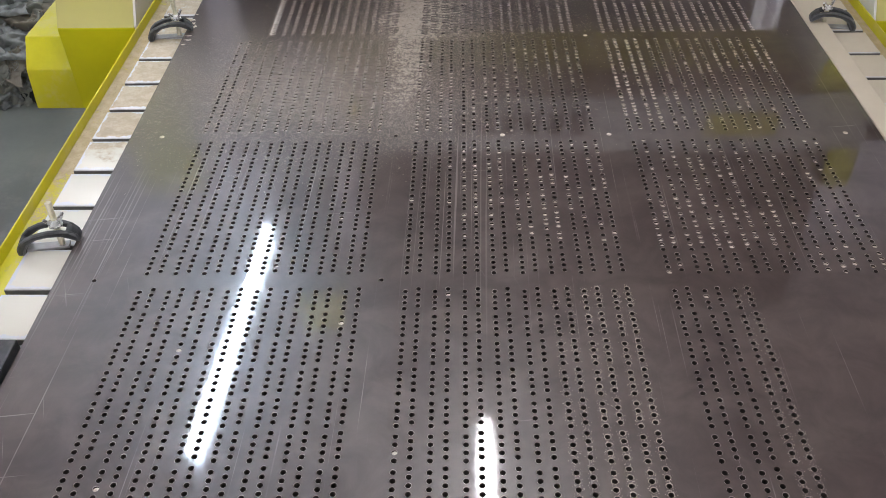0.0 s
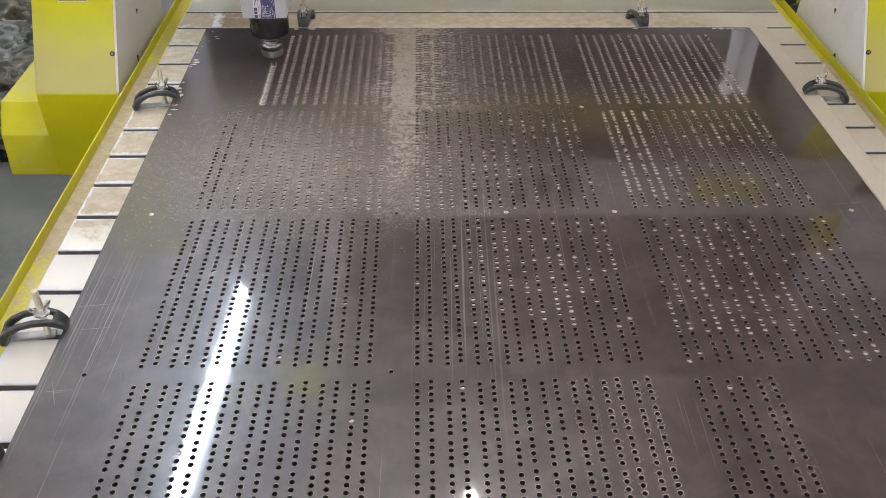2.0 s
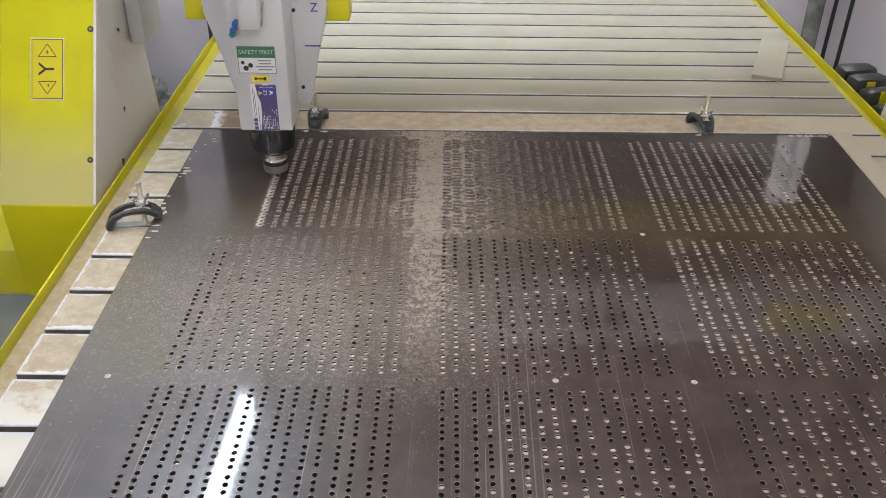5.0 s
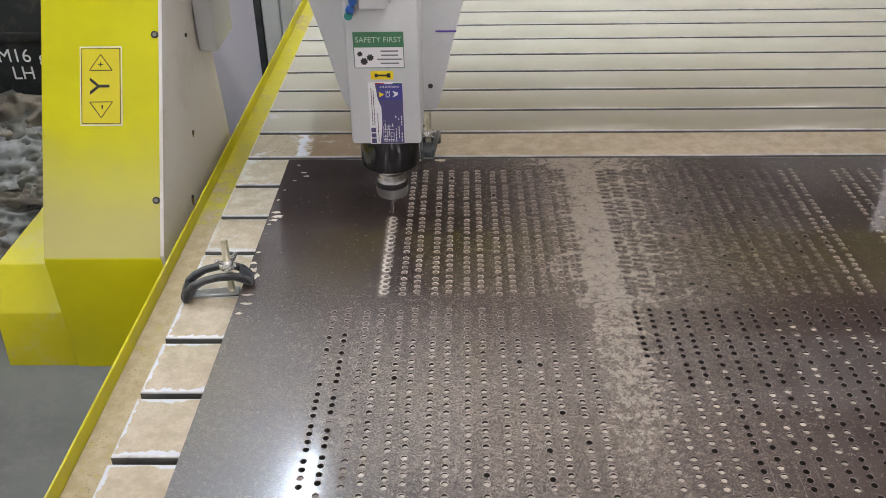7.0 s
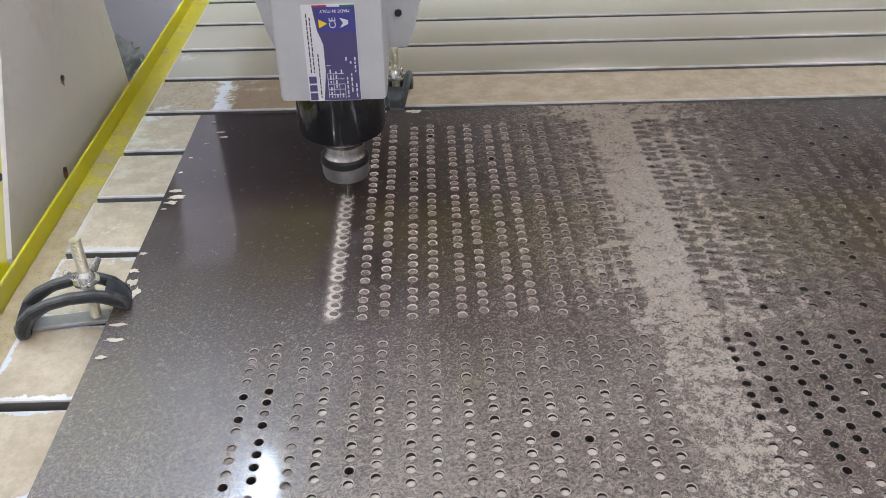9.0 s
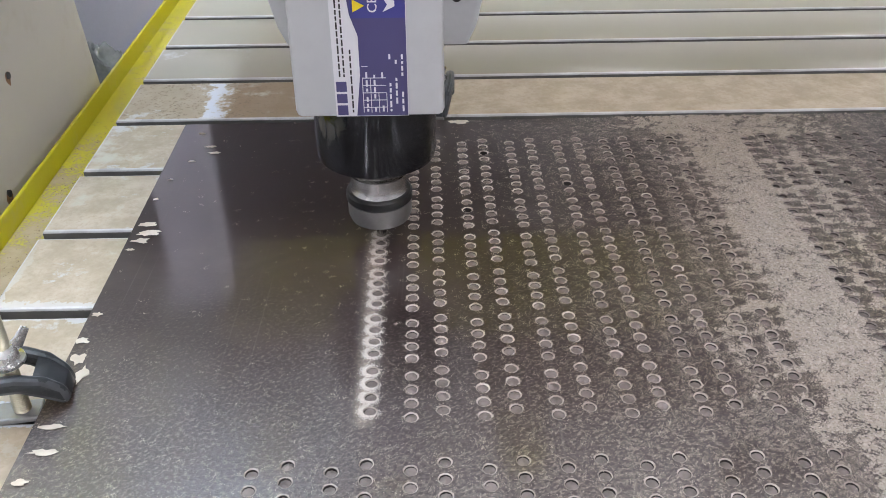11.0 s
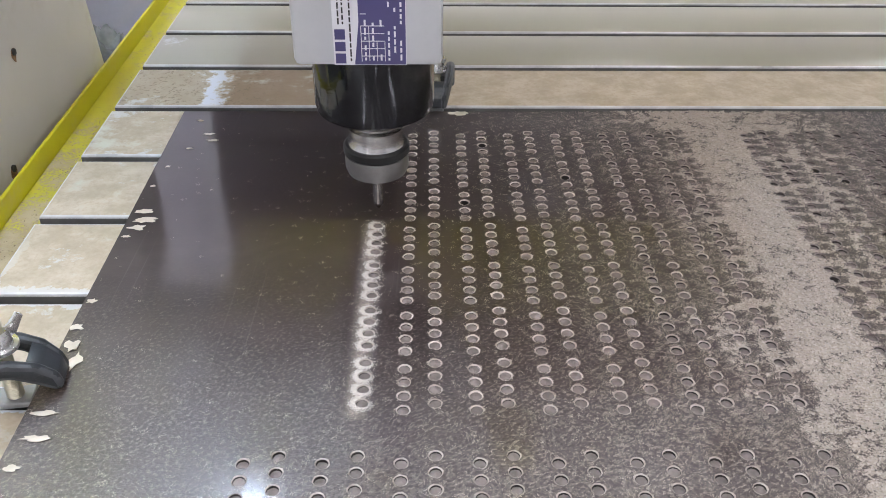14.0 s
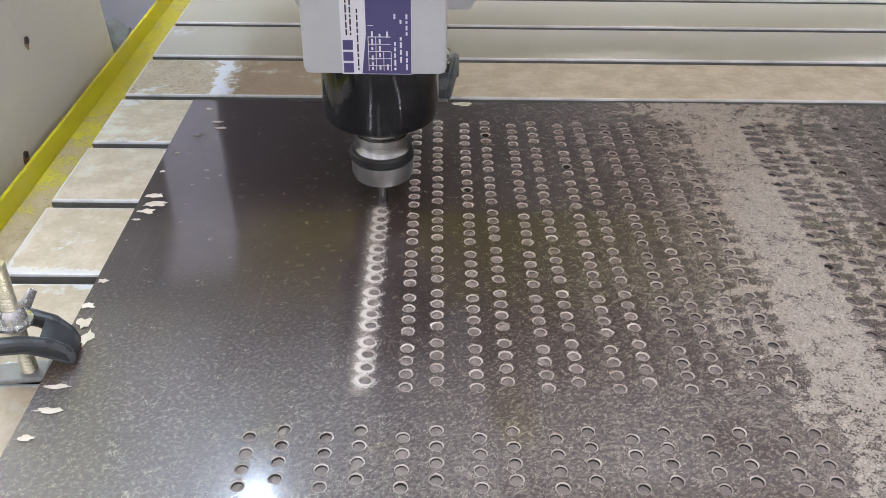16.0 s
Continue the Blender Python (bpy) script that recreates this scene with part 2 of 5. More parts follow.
    worn = g.math("MAXIMUM", g.math("MAXIMUM", streak, scuff), g.math("MULTIPLY", rubbed, 0.7))
    # worn to white; the cool tube's blue tinge is mixed into this colour
    clean = g.mix(worn, clean, (0.60, 0.63, 0.68))
    bare = g.math("MAXIMUM", bare, worn)
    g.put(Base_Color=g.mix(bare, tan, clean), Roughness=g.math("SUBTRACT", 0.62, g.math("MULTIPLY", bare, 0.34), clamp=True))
    g.bump(g.math("MULTIPLY", fine, g.math("SUBTRACT", 1.0, bare)), 0.2, 0.0006)
    return g.mat


def post_material():
    """Yellow paint with tan dust settled on the lower part of the sloping face."""
    g = Graph("yellow_post_paint")
    pos = g.node("ShaderNodeNewGeometry").outputs["Position"]
    z = g.node("ShaderNodeSeparateXYZ", (pos,)).outputs[2]
    big, fine = g.noise(7, 5, 0.6, vector=pos), g.noise(220, 3, vector=pos)
    paint = g.mix(g.ramp(big, 0.3, 0.7), (0.54, 0.51, 0.008), (0.61, 0.585, 0.008))
    settled = g.math("MULTIPLY", g.math("SUBTRACT", 1.0, g.ramp(g.math("ADD", z, g.math("MULTIPLY", big, 0.10)), 0.86, 1.02)), g.math("GREATER_THAN", z, 0.7965))
    g.put(Base_Color=g.mix(g.math("MULTIPLY", settled, 0.62), paint, (0.55, 0.49, 0.30)), Roughness=g.math("ADD", 0.40, g.math("MULTIPLY", settled, 0.3)), Specular_IOR_Level=0.25)
    g.bump(fine, 0.06, 0.0005)
    return g.mat


def flange_material():
    """Yellow paint caked with tan dust beside the cutter, cleaner towards the near end."""
    g = Graph("yellow_paint_dusty")
    pos = g.node("ShaderNodeNewGeometry").outputs["Position"]
    y = g.node("ShaderNodeSeparateXYZ", (pos,)).outputs[1]
    big, mid, fine = g.noise(9, 5, 0.6, vector=pos), g.noise(60, 5, 0.65, vector=pos), g.noise(420, 3, vector=pos)
    paint = g.mix(g.ramp(big, 0.3, 0.7), (0.55, 0.50, 0.03), (0.62, 0.57, 0.02))
    caked = g.mix(g.ramp(mid, 0.3, 0.7), (0.42, 0.33, 0.19), (0.53, 0.44, 0.28))
    lie = g.math("ADD", g.math("MULTIPLY", g.ramp(y, -0.95, -0.70), 0.46), g.math("MULTIPLY", g.math("SUBTRACT", g.math("ADD", big, mid), 1.0), 0.9))
    lie = g.math("ADD", g.math("SUBTRACT", lie, g.math("MULTIPLY", g.ramp(y, -0.25, 0.08), 0.42)), g.math("MULTIPLY", g.math("SUBTRACT", fine, 0.5), 0.7))
    dusty = g.ramp(lie, 0.05, 0.30)
    g.put(Base_Color=g.mix(dusty, paint, caked), Roughness=g.math("ADD", 0.42, g.math("MULTIPLY", dusty, 0.35)))
    g.bump(g.math("MULTIPLY", fine, dusty), 0.25, 0.0006)
    return g.mat


FILM = film_material()
YELLOW_POST = post_material()
RAW_RIM = surface("cut_rim", (0.54, 0.475, 0.42), (0.30, 0.25, 0.215), 90, 0.8)
PLY = surface("plywood_core", (0.30, 0.21, 0.14), (0.16, 0.10, 0.07), 90, 0.75)
# far darker than the plywood core: the holes' inner shade is in this colour
BORE_SHADED = surface("bored_wall_shaded", (0.028, 0.020, 0.017), (0.011, 0.008, 0.007), 200, 0.8)
# older hole edges, paler than the film: their glint is put into the colour
OLD_RIM_GLINT = surface("old_rim_glint", (0.33, 0.285, 0.265), (0.13, 0.10, 0.095), 80, 0.30)
PACKED = surface("packed_dust", (0.27, 0.23, 0.21), (0.15, 0.125, 0.115), 150, 0.9)
LOOSE_PLUG = surface("loose_plug_dust", (0.62, 0.55, 0.48), (0.38, 0.33, 0.285), 150, 0.9)
CHIP_WOOD = surface("bare_veneer", (0.72, 0.66, 0.56), (0.58, 0.51, 0.41), 80, 0.75)
SAWDUST = island_material("sawdust", (0.56, 0.495, 0.425), (0.37, 0.315, 0.26))
FRESH_DUST = island_material("fresh_sawdust", (0.74, 0.69, 0.63), (0.55, 0.50, 0.44))
FLANGE_DUST = island_material("flange_sawdust", (0.46, 0.38, 0.24), (0.20, 0.15, 0.08))
BATTEN_CREAM = surface("batten_cream", (0.60, 0.54, 0.43), (0.54, 0.48, 0.38), 8, 0.6, 0.1, 0, 160, 0.08)
SLAT = slat_material()
SLAT_EDGE = surface("slat_edge", (0.66, 0.67, 0.67), (0.46, 0.46, 0.46), 30, 0.3, 0.1, 0.0)
# slat sides, darkened below the face colour to carry the shade between slats
SLAT_SIDE_SHADED = surface("slat_side_shaded", (0.13, 0.125, 0.115), (0.08, 0.078, 0.073), 30, 0.5)
CHANNEL = surface("channel_dark", (0.05, 0.05, 0.05), (0.02, 0.02, 0.02), 20, 0.6, 0.1, 0.2)
YELLOW = surface("yellow_paint", (0.62, 0.575, 0.008), (0.52, 0.48, 0.010), 5, 0.42, 0.08, 0, 120, 0.06, 0.3, (0.55, 0.50, 0.28))
YELLOW_DUSTY = flange_material()
CREAM = surface("cream_panel", (0.70, 0.675, 0.65), (0.62, 0.59, 0.56), 4, 0.5, 0.1, 0, 90, 0.05, 0.25)
# right panel, paler than the left to make up for weak light there
PANEL_WHITE_LIT = surface("white_panel_lit", (0.83, 0.83, 0.81), (0.76, 0.76, 0.73), 4, 0.45, 0.1, 0, 90, 0.05, 0.15)
HEAD_GREY = surface("head_grey_paint", (0.585, 0.595, 0.605), (0.505, 0.515, 0.53), 9, 0.35, 0.06, 0, 200, 0.04)
BLACK_GLOSS = surface("black_steel", (0.075, 0.078, 0.085), (0.04, 0.042, 0.046), 30, 0.06, 0.03, 0.85)
BLACK_RUBBER = surface("black_ring", (0.02, 0.02, 0.02), (0.01, 0.01, 0.01), 40, 0.45)
RUST = surface("bolt_rust", (0.34, 0.20, 0.11), (0.16, 0.085, 0.045), 300, 0.85)
STEEL = surface("bright_steel", (0.62, 0.61, 0.59), (0.42, 0.41, 0.40), 60, 0.22, 0.08, 1.0)
NUT_GREY = surface("nut_grey", (0.34, 0.335, 0.33), (0.24, 0.235, 0.23), 40, 0.34, 0.06, 0.75)
# worn clamp bevels, with their edge highlight painted into the paler grey
CAST_WORN_HIGHLIGHT = surface("cast_worn_edge_highlight", (0.10, 0.106, 0.112), (0.045, 0.048, 0.052), 60, 0.4, 0.1, 0.0)
ZINC_DULL = surface("dull_zinc", (0.36, 0.37, 0.37), (0.25, 0.25, 0.25), 30, 0.4, 0.1, 0.5)
BRIGHT_ZINC = surface("bright_zinc", (0.86, 0.86, 0.85), (0.55, 0.55, 0.54), 120, 0.27, 0.1, 0.92)
ZINC = surface("zinc_stud", (0.66, 0.63, 0.50), (0.46, 0.43, 0.30), 80, 0.34, 0.1, 0.85)
CAST = surface("cast_grey", (0.030, 0.034, 0.039), (0.015, 0.017, 0.019), 50, 0.42, 0.1, 0.0, 500, 0.2, 0.08, (0.30, 0.28, 0.25))
CONCRETE = surface("floor_concrete", (0.20, 0.215, 0.19), (0.12, 0.13, 0.12), 1.6, 0.45, 0.15, 0, 60, 0.1, 0.3, (0.27, 0.26, 0.23))
PLASTER = surface("lavender_plaster", (0.78, 0.75, 0.83), (0.70, 0.67, 0.75), 2.2, 0.8, 0.05, 0, 120, 0.2)
PLASTER_WHITE = surface("white_plaster", (0.80, 0.80, 0.82), (0.72, 0.72, 0.74), 1.4, 0.8, 0.05, 0, 120, 0.2)
CEILING_MAT = surface("ceiling_paint", (0.37, 0.325, 0.32), (0.30, 0.26, 0.255), 1.2, 0.85)
FRAME_GREY = surface("frame_grey", (0.66, 0.68, 0.69), (0.52, 0.54, 0.55), 6, 0.35, 0.1, 0.3)
STICKER_WHITE = plain("sticker_white", (0.72, 0.71, 0.74), 0.35)
STICKER_BLUE = plain("sticker_indigo", (0.072, 0.064, 0.165), 0.3)
STICKER_GREEN = plain("sticker_green", (0.05, 0.17, 0.09), 0.35)
LABEL_YELLOW = plain("label_yellow", (0.66, 0.56, 0.02), 0.4)
STICKER_YELLOW = plain("sticker_yellow", (0.80, 0.62, 0.02), 0.35)
SIGN_PALE = plain("sign_pale_green", (0.42, 0.52, 0.44), 0.4)
INK_GREY = plain("grey_print", (0.16, 0.17, 0.17), 0.5)
HEADER_BLUE = plain("header_blue", (0.055, 0.055, 0.24), 0.3)
STRIPE_RED = plain("stripe_red", (0.40, 0.03, 0.04), 0.35)
INK = plain("black_ink", (0.02, 0.02, 0.022), 0.5)
INK_PURPLE = plain("purple_marker", (0.08, 0.04, 0.30), 0.5)
WHITE_PAINT = plain("white_brush_paint", (0.75, 0.76, 0.74), 0.6)
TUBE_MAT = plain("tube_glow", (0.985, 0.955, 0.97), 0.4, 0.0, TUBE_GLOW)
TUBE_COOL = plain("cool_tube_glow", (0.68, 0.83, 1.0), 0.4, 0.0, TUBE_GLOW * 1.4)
CRATE_BLACK = surface("black_crate", (0.006, 0.009, 0.009), (0.003, 0.004, 0.004), 6, 0.7, 0.1, 0, 120, 0.1, 0.05)
SACK_TAN = surface("tan_sacking", (0.22, 0.195, 0.15), (0.11, 0.097, 0.075), 12, 0.6, 0.1, 0, 90, 0.3)
STEEL_DULL = surface("dull_swarf", (0.30, 0.30, 0.28), (0.14, 0.14, 0.13), 30, 0.4, 0.1, 0.6)
BAG_GREY = surface("grey_sacking", (0.25, 0.25, 0.215), (0.10, 0.104, 0.085), 9, 0.45, 0.1, 0, 90, 0.3)
BAG_DARK = surface("dark_sacking", (0.17, 0.175, 0.15), (0.03, 0.034, 0.03), 9, 0.3, 0.1, 0, 90, 0.3)
BAG_CLEAR = surface("clear_plastic", (0.33, 0.345, 0.335), (0.14, 0.15, 0.145), 14, 0.18, 0.1, 0, 60, 0.3)
SLOT_DUST = surface("slot_dust", (0.62, 0.54, 0.43), (0.48, 0.40, 0.31), 60, 0.85)
BLOCKER_BROWN = surface("blocker_paint", (0.18, 0.145, 0.137), (0.13, 0.105, 0.10), 12, 0.6)
SHUTTER = surface("shutter_paint", (0.016, 0.012, 0.011), (0.008, 0.006, 0.006), 8, 0.5)
CHAIN_BLACK = surface("chain_plastic", (0.05, 0.055, 0.06), (0.025, 0.028, 0.03), 20, 0.4)


# ---- mesh helpers ----
def part(name, bm, material, parent=None, label="", smooth=False):
    """Links a bmesh as one mesh object, under a thing if one is given."""
    me = bpy.data.meshes.new(name)
    bm.normal_update()
    bm.to_mesh(me)
    bm.free()
    for m in (material if isinstance(material, (list, tuple)) else [material]):
        me.materials.append(m)
    if smooth:
        for p in me.polygons:
            p.use_smooth = True
        me.set_sharp_from_angle(angle=radians(38))
    ob = new(name, me)
    ob.parent = parent
    if label:
        ob["label"] = label
    return ob


def thing(name, label, category, at=(0, 0, 0), group="", kind=""):
    ob = new(name)
    ob.empty_display_size = 0.05
    ob.location = at
    return tagged(ob, label, category, group, kind)


def box(bm, x0, x1, y0, y1, z0, z1, bevel=0.0, m=None):
    """Adds a box; bevel rounds its edges."""
    made = bmesh.ops.create_cube(bm, size=1)["verts"]
    for v in made:
        v.co = Vector(((x0 + x1) / 2 + v.co.x * (x1 - x0), (y0 + y1) / 2 + v.co.y * (y1 - y0), (z0 + z1) / 2 + v.co.z * (z1 - z0)))
    if bevel:
        edges = list({e for v in made for e in v.link_edges})
        made = bmesh.ops.bevel(bm, geom=edges, offset=bevel, segments=2, affect="EDGES", profile=0.5)["verts"]
    if m:
        bmesh.ops.transform(bm, matrix=m, verts=list(made))
    return bm


def boxed(*a, **k):
    return box(bmesh.new(), *a, **k)


def lathe(bm, profile, segments=32, at=(0, 0, 0), m=None):
    """Turns (radius, z) pairs round the z axis."""
    rings = []
    for r, z in profile:
        rings.append([bm.verts.new((at[0] + r * math.cos(2 * math.pi * k / segments), at[1] + r * math.sin(2 * math.pi * k / segments), at[2] + z)) for k in range(segments)])
    for a, b in zip(rings, rings[1:]):
        for k in range(segments):
            bm.faces.new((a[k], a[(k + 1) % segments], b[(k + 1) % segments], b[k]))
    bm.faces.new(list(reversed(rings[0])))
    bm.faces.new(rings[-1])
    bmesh.ops.recalc_face_normals(bm, faces=bm.faces[:])
    if m:
        bmesh.ops.transform(bm, matrix=m, verts=[v for ring in rings for v in ring])
    return bm


def prism(bm, outline, axis, lo, hi, bevel=0.0):
    """Extrudes a closed outline along an axis; the outline's pairs are the two other axes in order."""
    def at(p, d):
        c = list(p)
        c.insert("xyz".index(axis), d)
        return c
    a = [bm.verts.new(at(p, lo)) for p in outline]
    b = [bm.verts.new(at(p, hi)) for p in outline]
    n = len(outline)
    faces = [bm.faces.new(a), bm.faces.new(list(reversed(b)))]
    faces += [bm.faces.new((a[k], b[k], b[(k + 1) % n], a[(k + 1) % n])) for k in range(n)]
    bmesh.ops.recalc_face_normals(bm, faces=faces)
    if bevel:
        bmesh.ops.bevel(bm, geom=list({e for f in faces for e in f.edges}), offset=bevel, segments=2, affect="EDGES", profile=0.5)
    return bm


def rod(bm, a, b, r, segments=10):
    a, b = Vector(a), Vector(b)
    m = Matrix.Translation(a) @ (b - a).to_track_quat("Z", "Y").to_matrix().to_4x4()
    return lathe(bm, [(r, 0), (r, (b - a).length)], segments, m=m)


def lettering(name, text, size, m, material, parent=None, thick=0.0003):
    """Flat letters from the built-in font, as a mesh."""
    curve = bpy.data.curves.new(name, "FONT")
    curve.body, curve.size, curve.extrude = text, size, thick
    curve.align_x, curve.align_y = "CENTER", "CENTER"
    curve.resolution_u = 3
    temp = new(name + "_text", curve)
    me = bpy.data.meshes.new_from_object(temp.evaluated_get(bpy.context.evaluated_depsgraph_get()))
    bpy.data.objects.remove(temp)
    bpy.data.curves.remove(curve)
    me.name = name
    me.materials.clear()
    me.materials.append(material)
    me.transform(m)
    ob = new(name, me)
    ob.parent = parent
    return ob


def flat_mesh(name, verts, faces, materials, slots=None, parent=None):
    me = bpy.data.meshes.new(name)
    me.from_pydata(verts, [], faces)
    for m in materials:
        me.materials.append(m)
    if slots is not None:
        me.polygons.foreach_set("material_index", slots)
    me.update()
    ob = new(name, me)
    ob.parent = parent
    return ob


# ---- the hall ----
ROOM = (-2.6, 3.9, -4.2, 1.75, 0.0, 3.1)


def hall():
    x0, x1, y0, y1, _, z1 = ROOM
    tagged(part("floor", boxed(x0, x1, y0, y1, -0.1, 0), CONCRETE), "grey-green worn concrete workshop floor", "floor", kind="structure")
    tagged(part("ceiling", boxed(x0, x1, y0, y1, z1, z1 + 0.1), CEILING_MAT), "dull brown-grey workshop ceiling", "ceiling", kind="structure")
    tagged(part("wall_north", boxed(x0, x1, y1, y1 + 0.15, 0, z1), PLASTER), "lavender plastered wall behind the machine", "wall", kind="structure")
    tagged(part("wall_south", boxed(x0, x1, y0 - 0.15, y0, 0, z1), PLASTER_WHITE), "white plastered workshop wall", "wall", kind="structure")
    tagged(part("wall_west", boxed(x0 - 0.15, x0, y0, y1, 0, z1), PLASTER_WHITE), "white plastered workshop side wall", "wall", kind="structure")
    tagged(part("wall_east", boxed(x1, x1 + 0.15, y0, y1, 0, z1), PLASTER_WHITE), "white plastered workshop side wall", "wall", kind="structure")


def dark_window(name, x0, x1, label):
    """Dark louvred panes in the wall behind the table, unseen; they darken the sheet's reflection."""
    w = thing(name, label, "window", kind="structure")
    part("window_frame", boxed(x0 - 0.03, x0, 1.70, 1.748, 1.31, 2.42, 0.004), STICKER_WHITE, w)
    part("window_frame", boxed(x1, x1 + 0.05, 1.70, 1.748, 1.31, 2.42, 0.004), STICKER_WHITE, w)
    z = 1.32
    while z < 2.38:
        part("louvre", prism(bmesh.new(), [(1.747, z), (1.720, z + 0.02), (1.720, z + 0.065), (1.747, z + 0.085)], "x", x0, x1), SHUTTER, w)
        z += 0.088


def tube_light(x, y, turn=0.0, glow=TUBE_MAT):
    """A ceiling batten with one bare tube along y; serves for added fill lights too."""
    t = thing("tube_light", "glowing white hung tube, reflected in the sheet or added as fill", "light", (x, y, 2.16), "hung tubes")
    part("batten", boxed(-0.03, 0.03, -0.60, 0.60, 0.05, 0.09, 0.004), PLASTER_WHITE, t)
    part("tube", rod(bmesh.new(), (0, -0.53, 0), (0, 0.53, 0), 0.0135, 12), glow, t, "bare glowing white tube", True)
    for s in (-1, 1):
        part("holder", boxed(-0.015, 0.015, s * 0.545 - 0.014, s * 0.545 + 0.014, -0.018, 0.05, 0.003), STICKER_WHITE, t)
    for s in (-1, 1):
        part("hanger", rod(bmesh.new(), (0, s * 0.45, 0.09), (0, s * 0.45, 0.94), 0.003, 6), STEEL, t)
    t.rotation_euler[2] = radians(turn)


# ---- bed ----
BED_X = (-0.073, 1.333)
BED_Y = (-2.55, 1.45)


def bed():
    b = thing("machine_bed", "router table with cream slats and yellow side rails", "machine table", (0, 0, 0))
    x0, x1 = BED_X
    y0, y1 = BED_Y
    part("bed_frame", boxed(x0 - 0.051, x1 + 0.051, y0, y1, 0.62, 0.789, 0.004), YELLOW, b, "yellow welded steel frame")
    part("slot_channel", boxed(x0 + 0.005, x1 - 0.005, y0, y1, 0.7895, 0.806), CHANNEL, b, "dark channels between the slats")
    for x, y in ((0.05, -2.3), (1.2, -2.3), (0.05, 1.2), (1.2, 1.2)):
        part("leg", boxed(x - 0.06, x + 0.06, y - 0.06, y + 0.06, 0, 0.62, 0.004), YELLOW, b)
    for a, d in ((x0, -1), (x1, 1)):
        flange = boxed(min(a - d * 0.004, a + d * 0.052), max(a - d * 0.004, a + d * 0.052), y0, y1, 0.790, FLANGE_Z, 0.001)
        part("side_flange", flange, YELLOW_DUSTY, b, "dust-speckled yellow side flange")
        lip = prism(bmesh.new(), [(a + d * 0.0522, 0.62), (a + d * 0.0522, 0.8200), (a + d * 0.0530, 0.8210), (a + d * 0.0547, 0.8210), (a + d * 0.0555, 0.8200), (a + d * 0.0555, 0.62)], "y", y0, y1)
        part("side_lip", lip, YELLOW, b, "raised yellow edge of the table")
    # one slat mesh, laid many times
    w = SLAT_PITCH - SLAT_GAP
    bm = boxed(x0, x1, 0, w, 0.806, BED_Z)
    top = [e for e in bm.edges if all(v.co.z > BED_Z - 0.001 for v in e.verts)]
    res = bmesh.ops.bevel(bm, geom=top, offset=0.0020, segments=2, affect="EDGES", profile=0.5)
    for f in res["faces"]:
        f.material_index = 1
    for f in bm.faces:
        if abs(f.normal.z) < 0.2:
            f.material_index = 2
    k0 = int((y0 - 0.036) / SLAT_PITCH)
    first = part("slat", bm, [SLAT, SLAT_EDGE, SLAT_SIDE_SHADED], b, "", True)
    first.location.y = 0.036 + k0 * SLAT_PITCH
    y = first.location.y + SLAT_PITCH
    while y + w < y1:
        o = new("slat", first.data)
        o.parent = b
        o.location.y = y
        y += SLAT_PITCH


# ---- the drilled sheet ----
SX, SY = 1.22, 2.44
BLOCK_X = (0.1195, 0.4700, 0.8205)
BLOCK_Y = (-0.041, -0.396, -0.751, -1.106)
PAIR, IN_PAIR = 0.0389, 0.0170
PITCH, GROUP = 0.0108, 0.0476
HOLE_R, RIM_R = 0.0032, 0.0040
HOLES_Y = [-(g * GROUP + k * PITCH) for g in range(7) for k in range(4)]
DRILL_A, DRILL_B, DRILL_C = (BLOCK_Y[0] + HOLES_Y[13], BLOCK_Y[0] + HOLES_Y[12], BLOCK_Y[0] + HOLES_Y[11])
PIN_X = ((), (0.437, 0.784), (0.052, 0.437, 0.611, 0.784, 1.165), (0.052, 0.437))
FILLED_PINS = ((0.784, 1), (0.052, 2), (0.611, 2), (0.784, 2), (1.165, 2))


def block_columns(i, j):
    """The columns (x, list of y) of the block in column i and row j."""
    out = []
    for c in range(16):
        x = BLOCK_X[i] + PAIR * (c // 2) + IN_PAIR * (c % 2)
        ys = [BLOCK_Y[j] + h - (0.0050 if c % 2 == 0 else 0) for h in HOLES_Y]
        if (i, j) == (0, 0):
            if c < 3:
                ys = []
            elif c == 3:
                ys = [y for y in ys if y < DRILL_B + 0.001]
        if (i, j) == (2, 3) and c > 5:
            ys = []
        out.append((x, ys))
    return out


def hole_rim(i, j, c):
    """Outer radius of the torn rim of a hole, and the slot of its material."""
    if j == 3 and i == 1 and c > 11:
        return 0.0038, 1
    if (i, j) == (0, 0):
        return RIM_R, 1
    if (i, j) in ((0, 1), (2, 0), (2, 1)) or (i, j) == (1, 0) and c > 13:
        return 0.0038, 1
    return 0.0037, 4


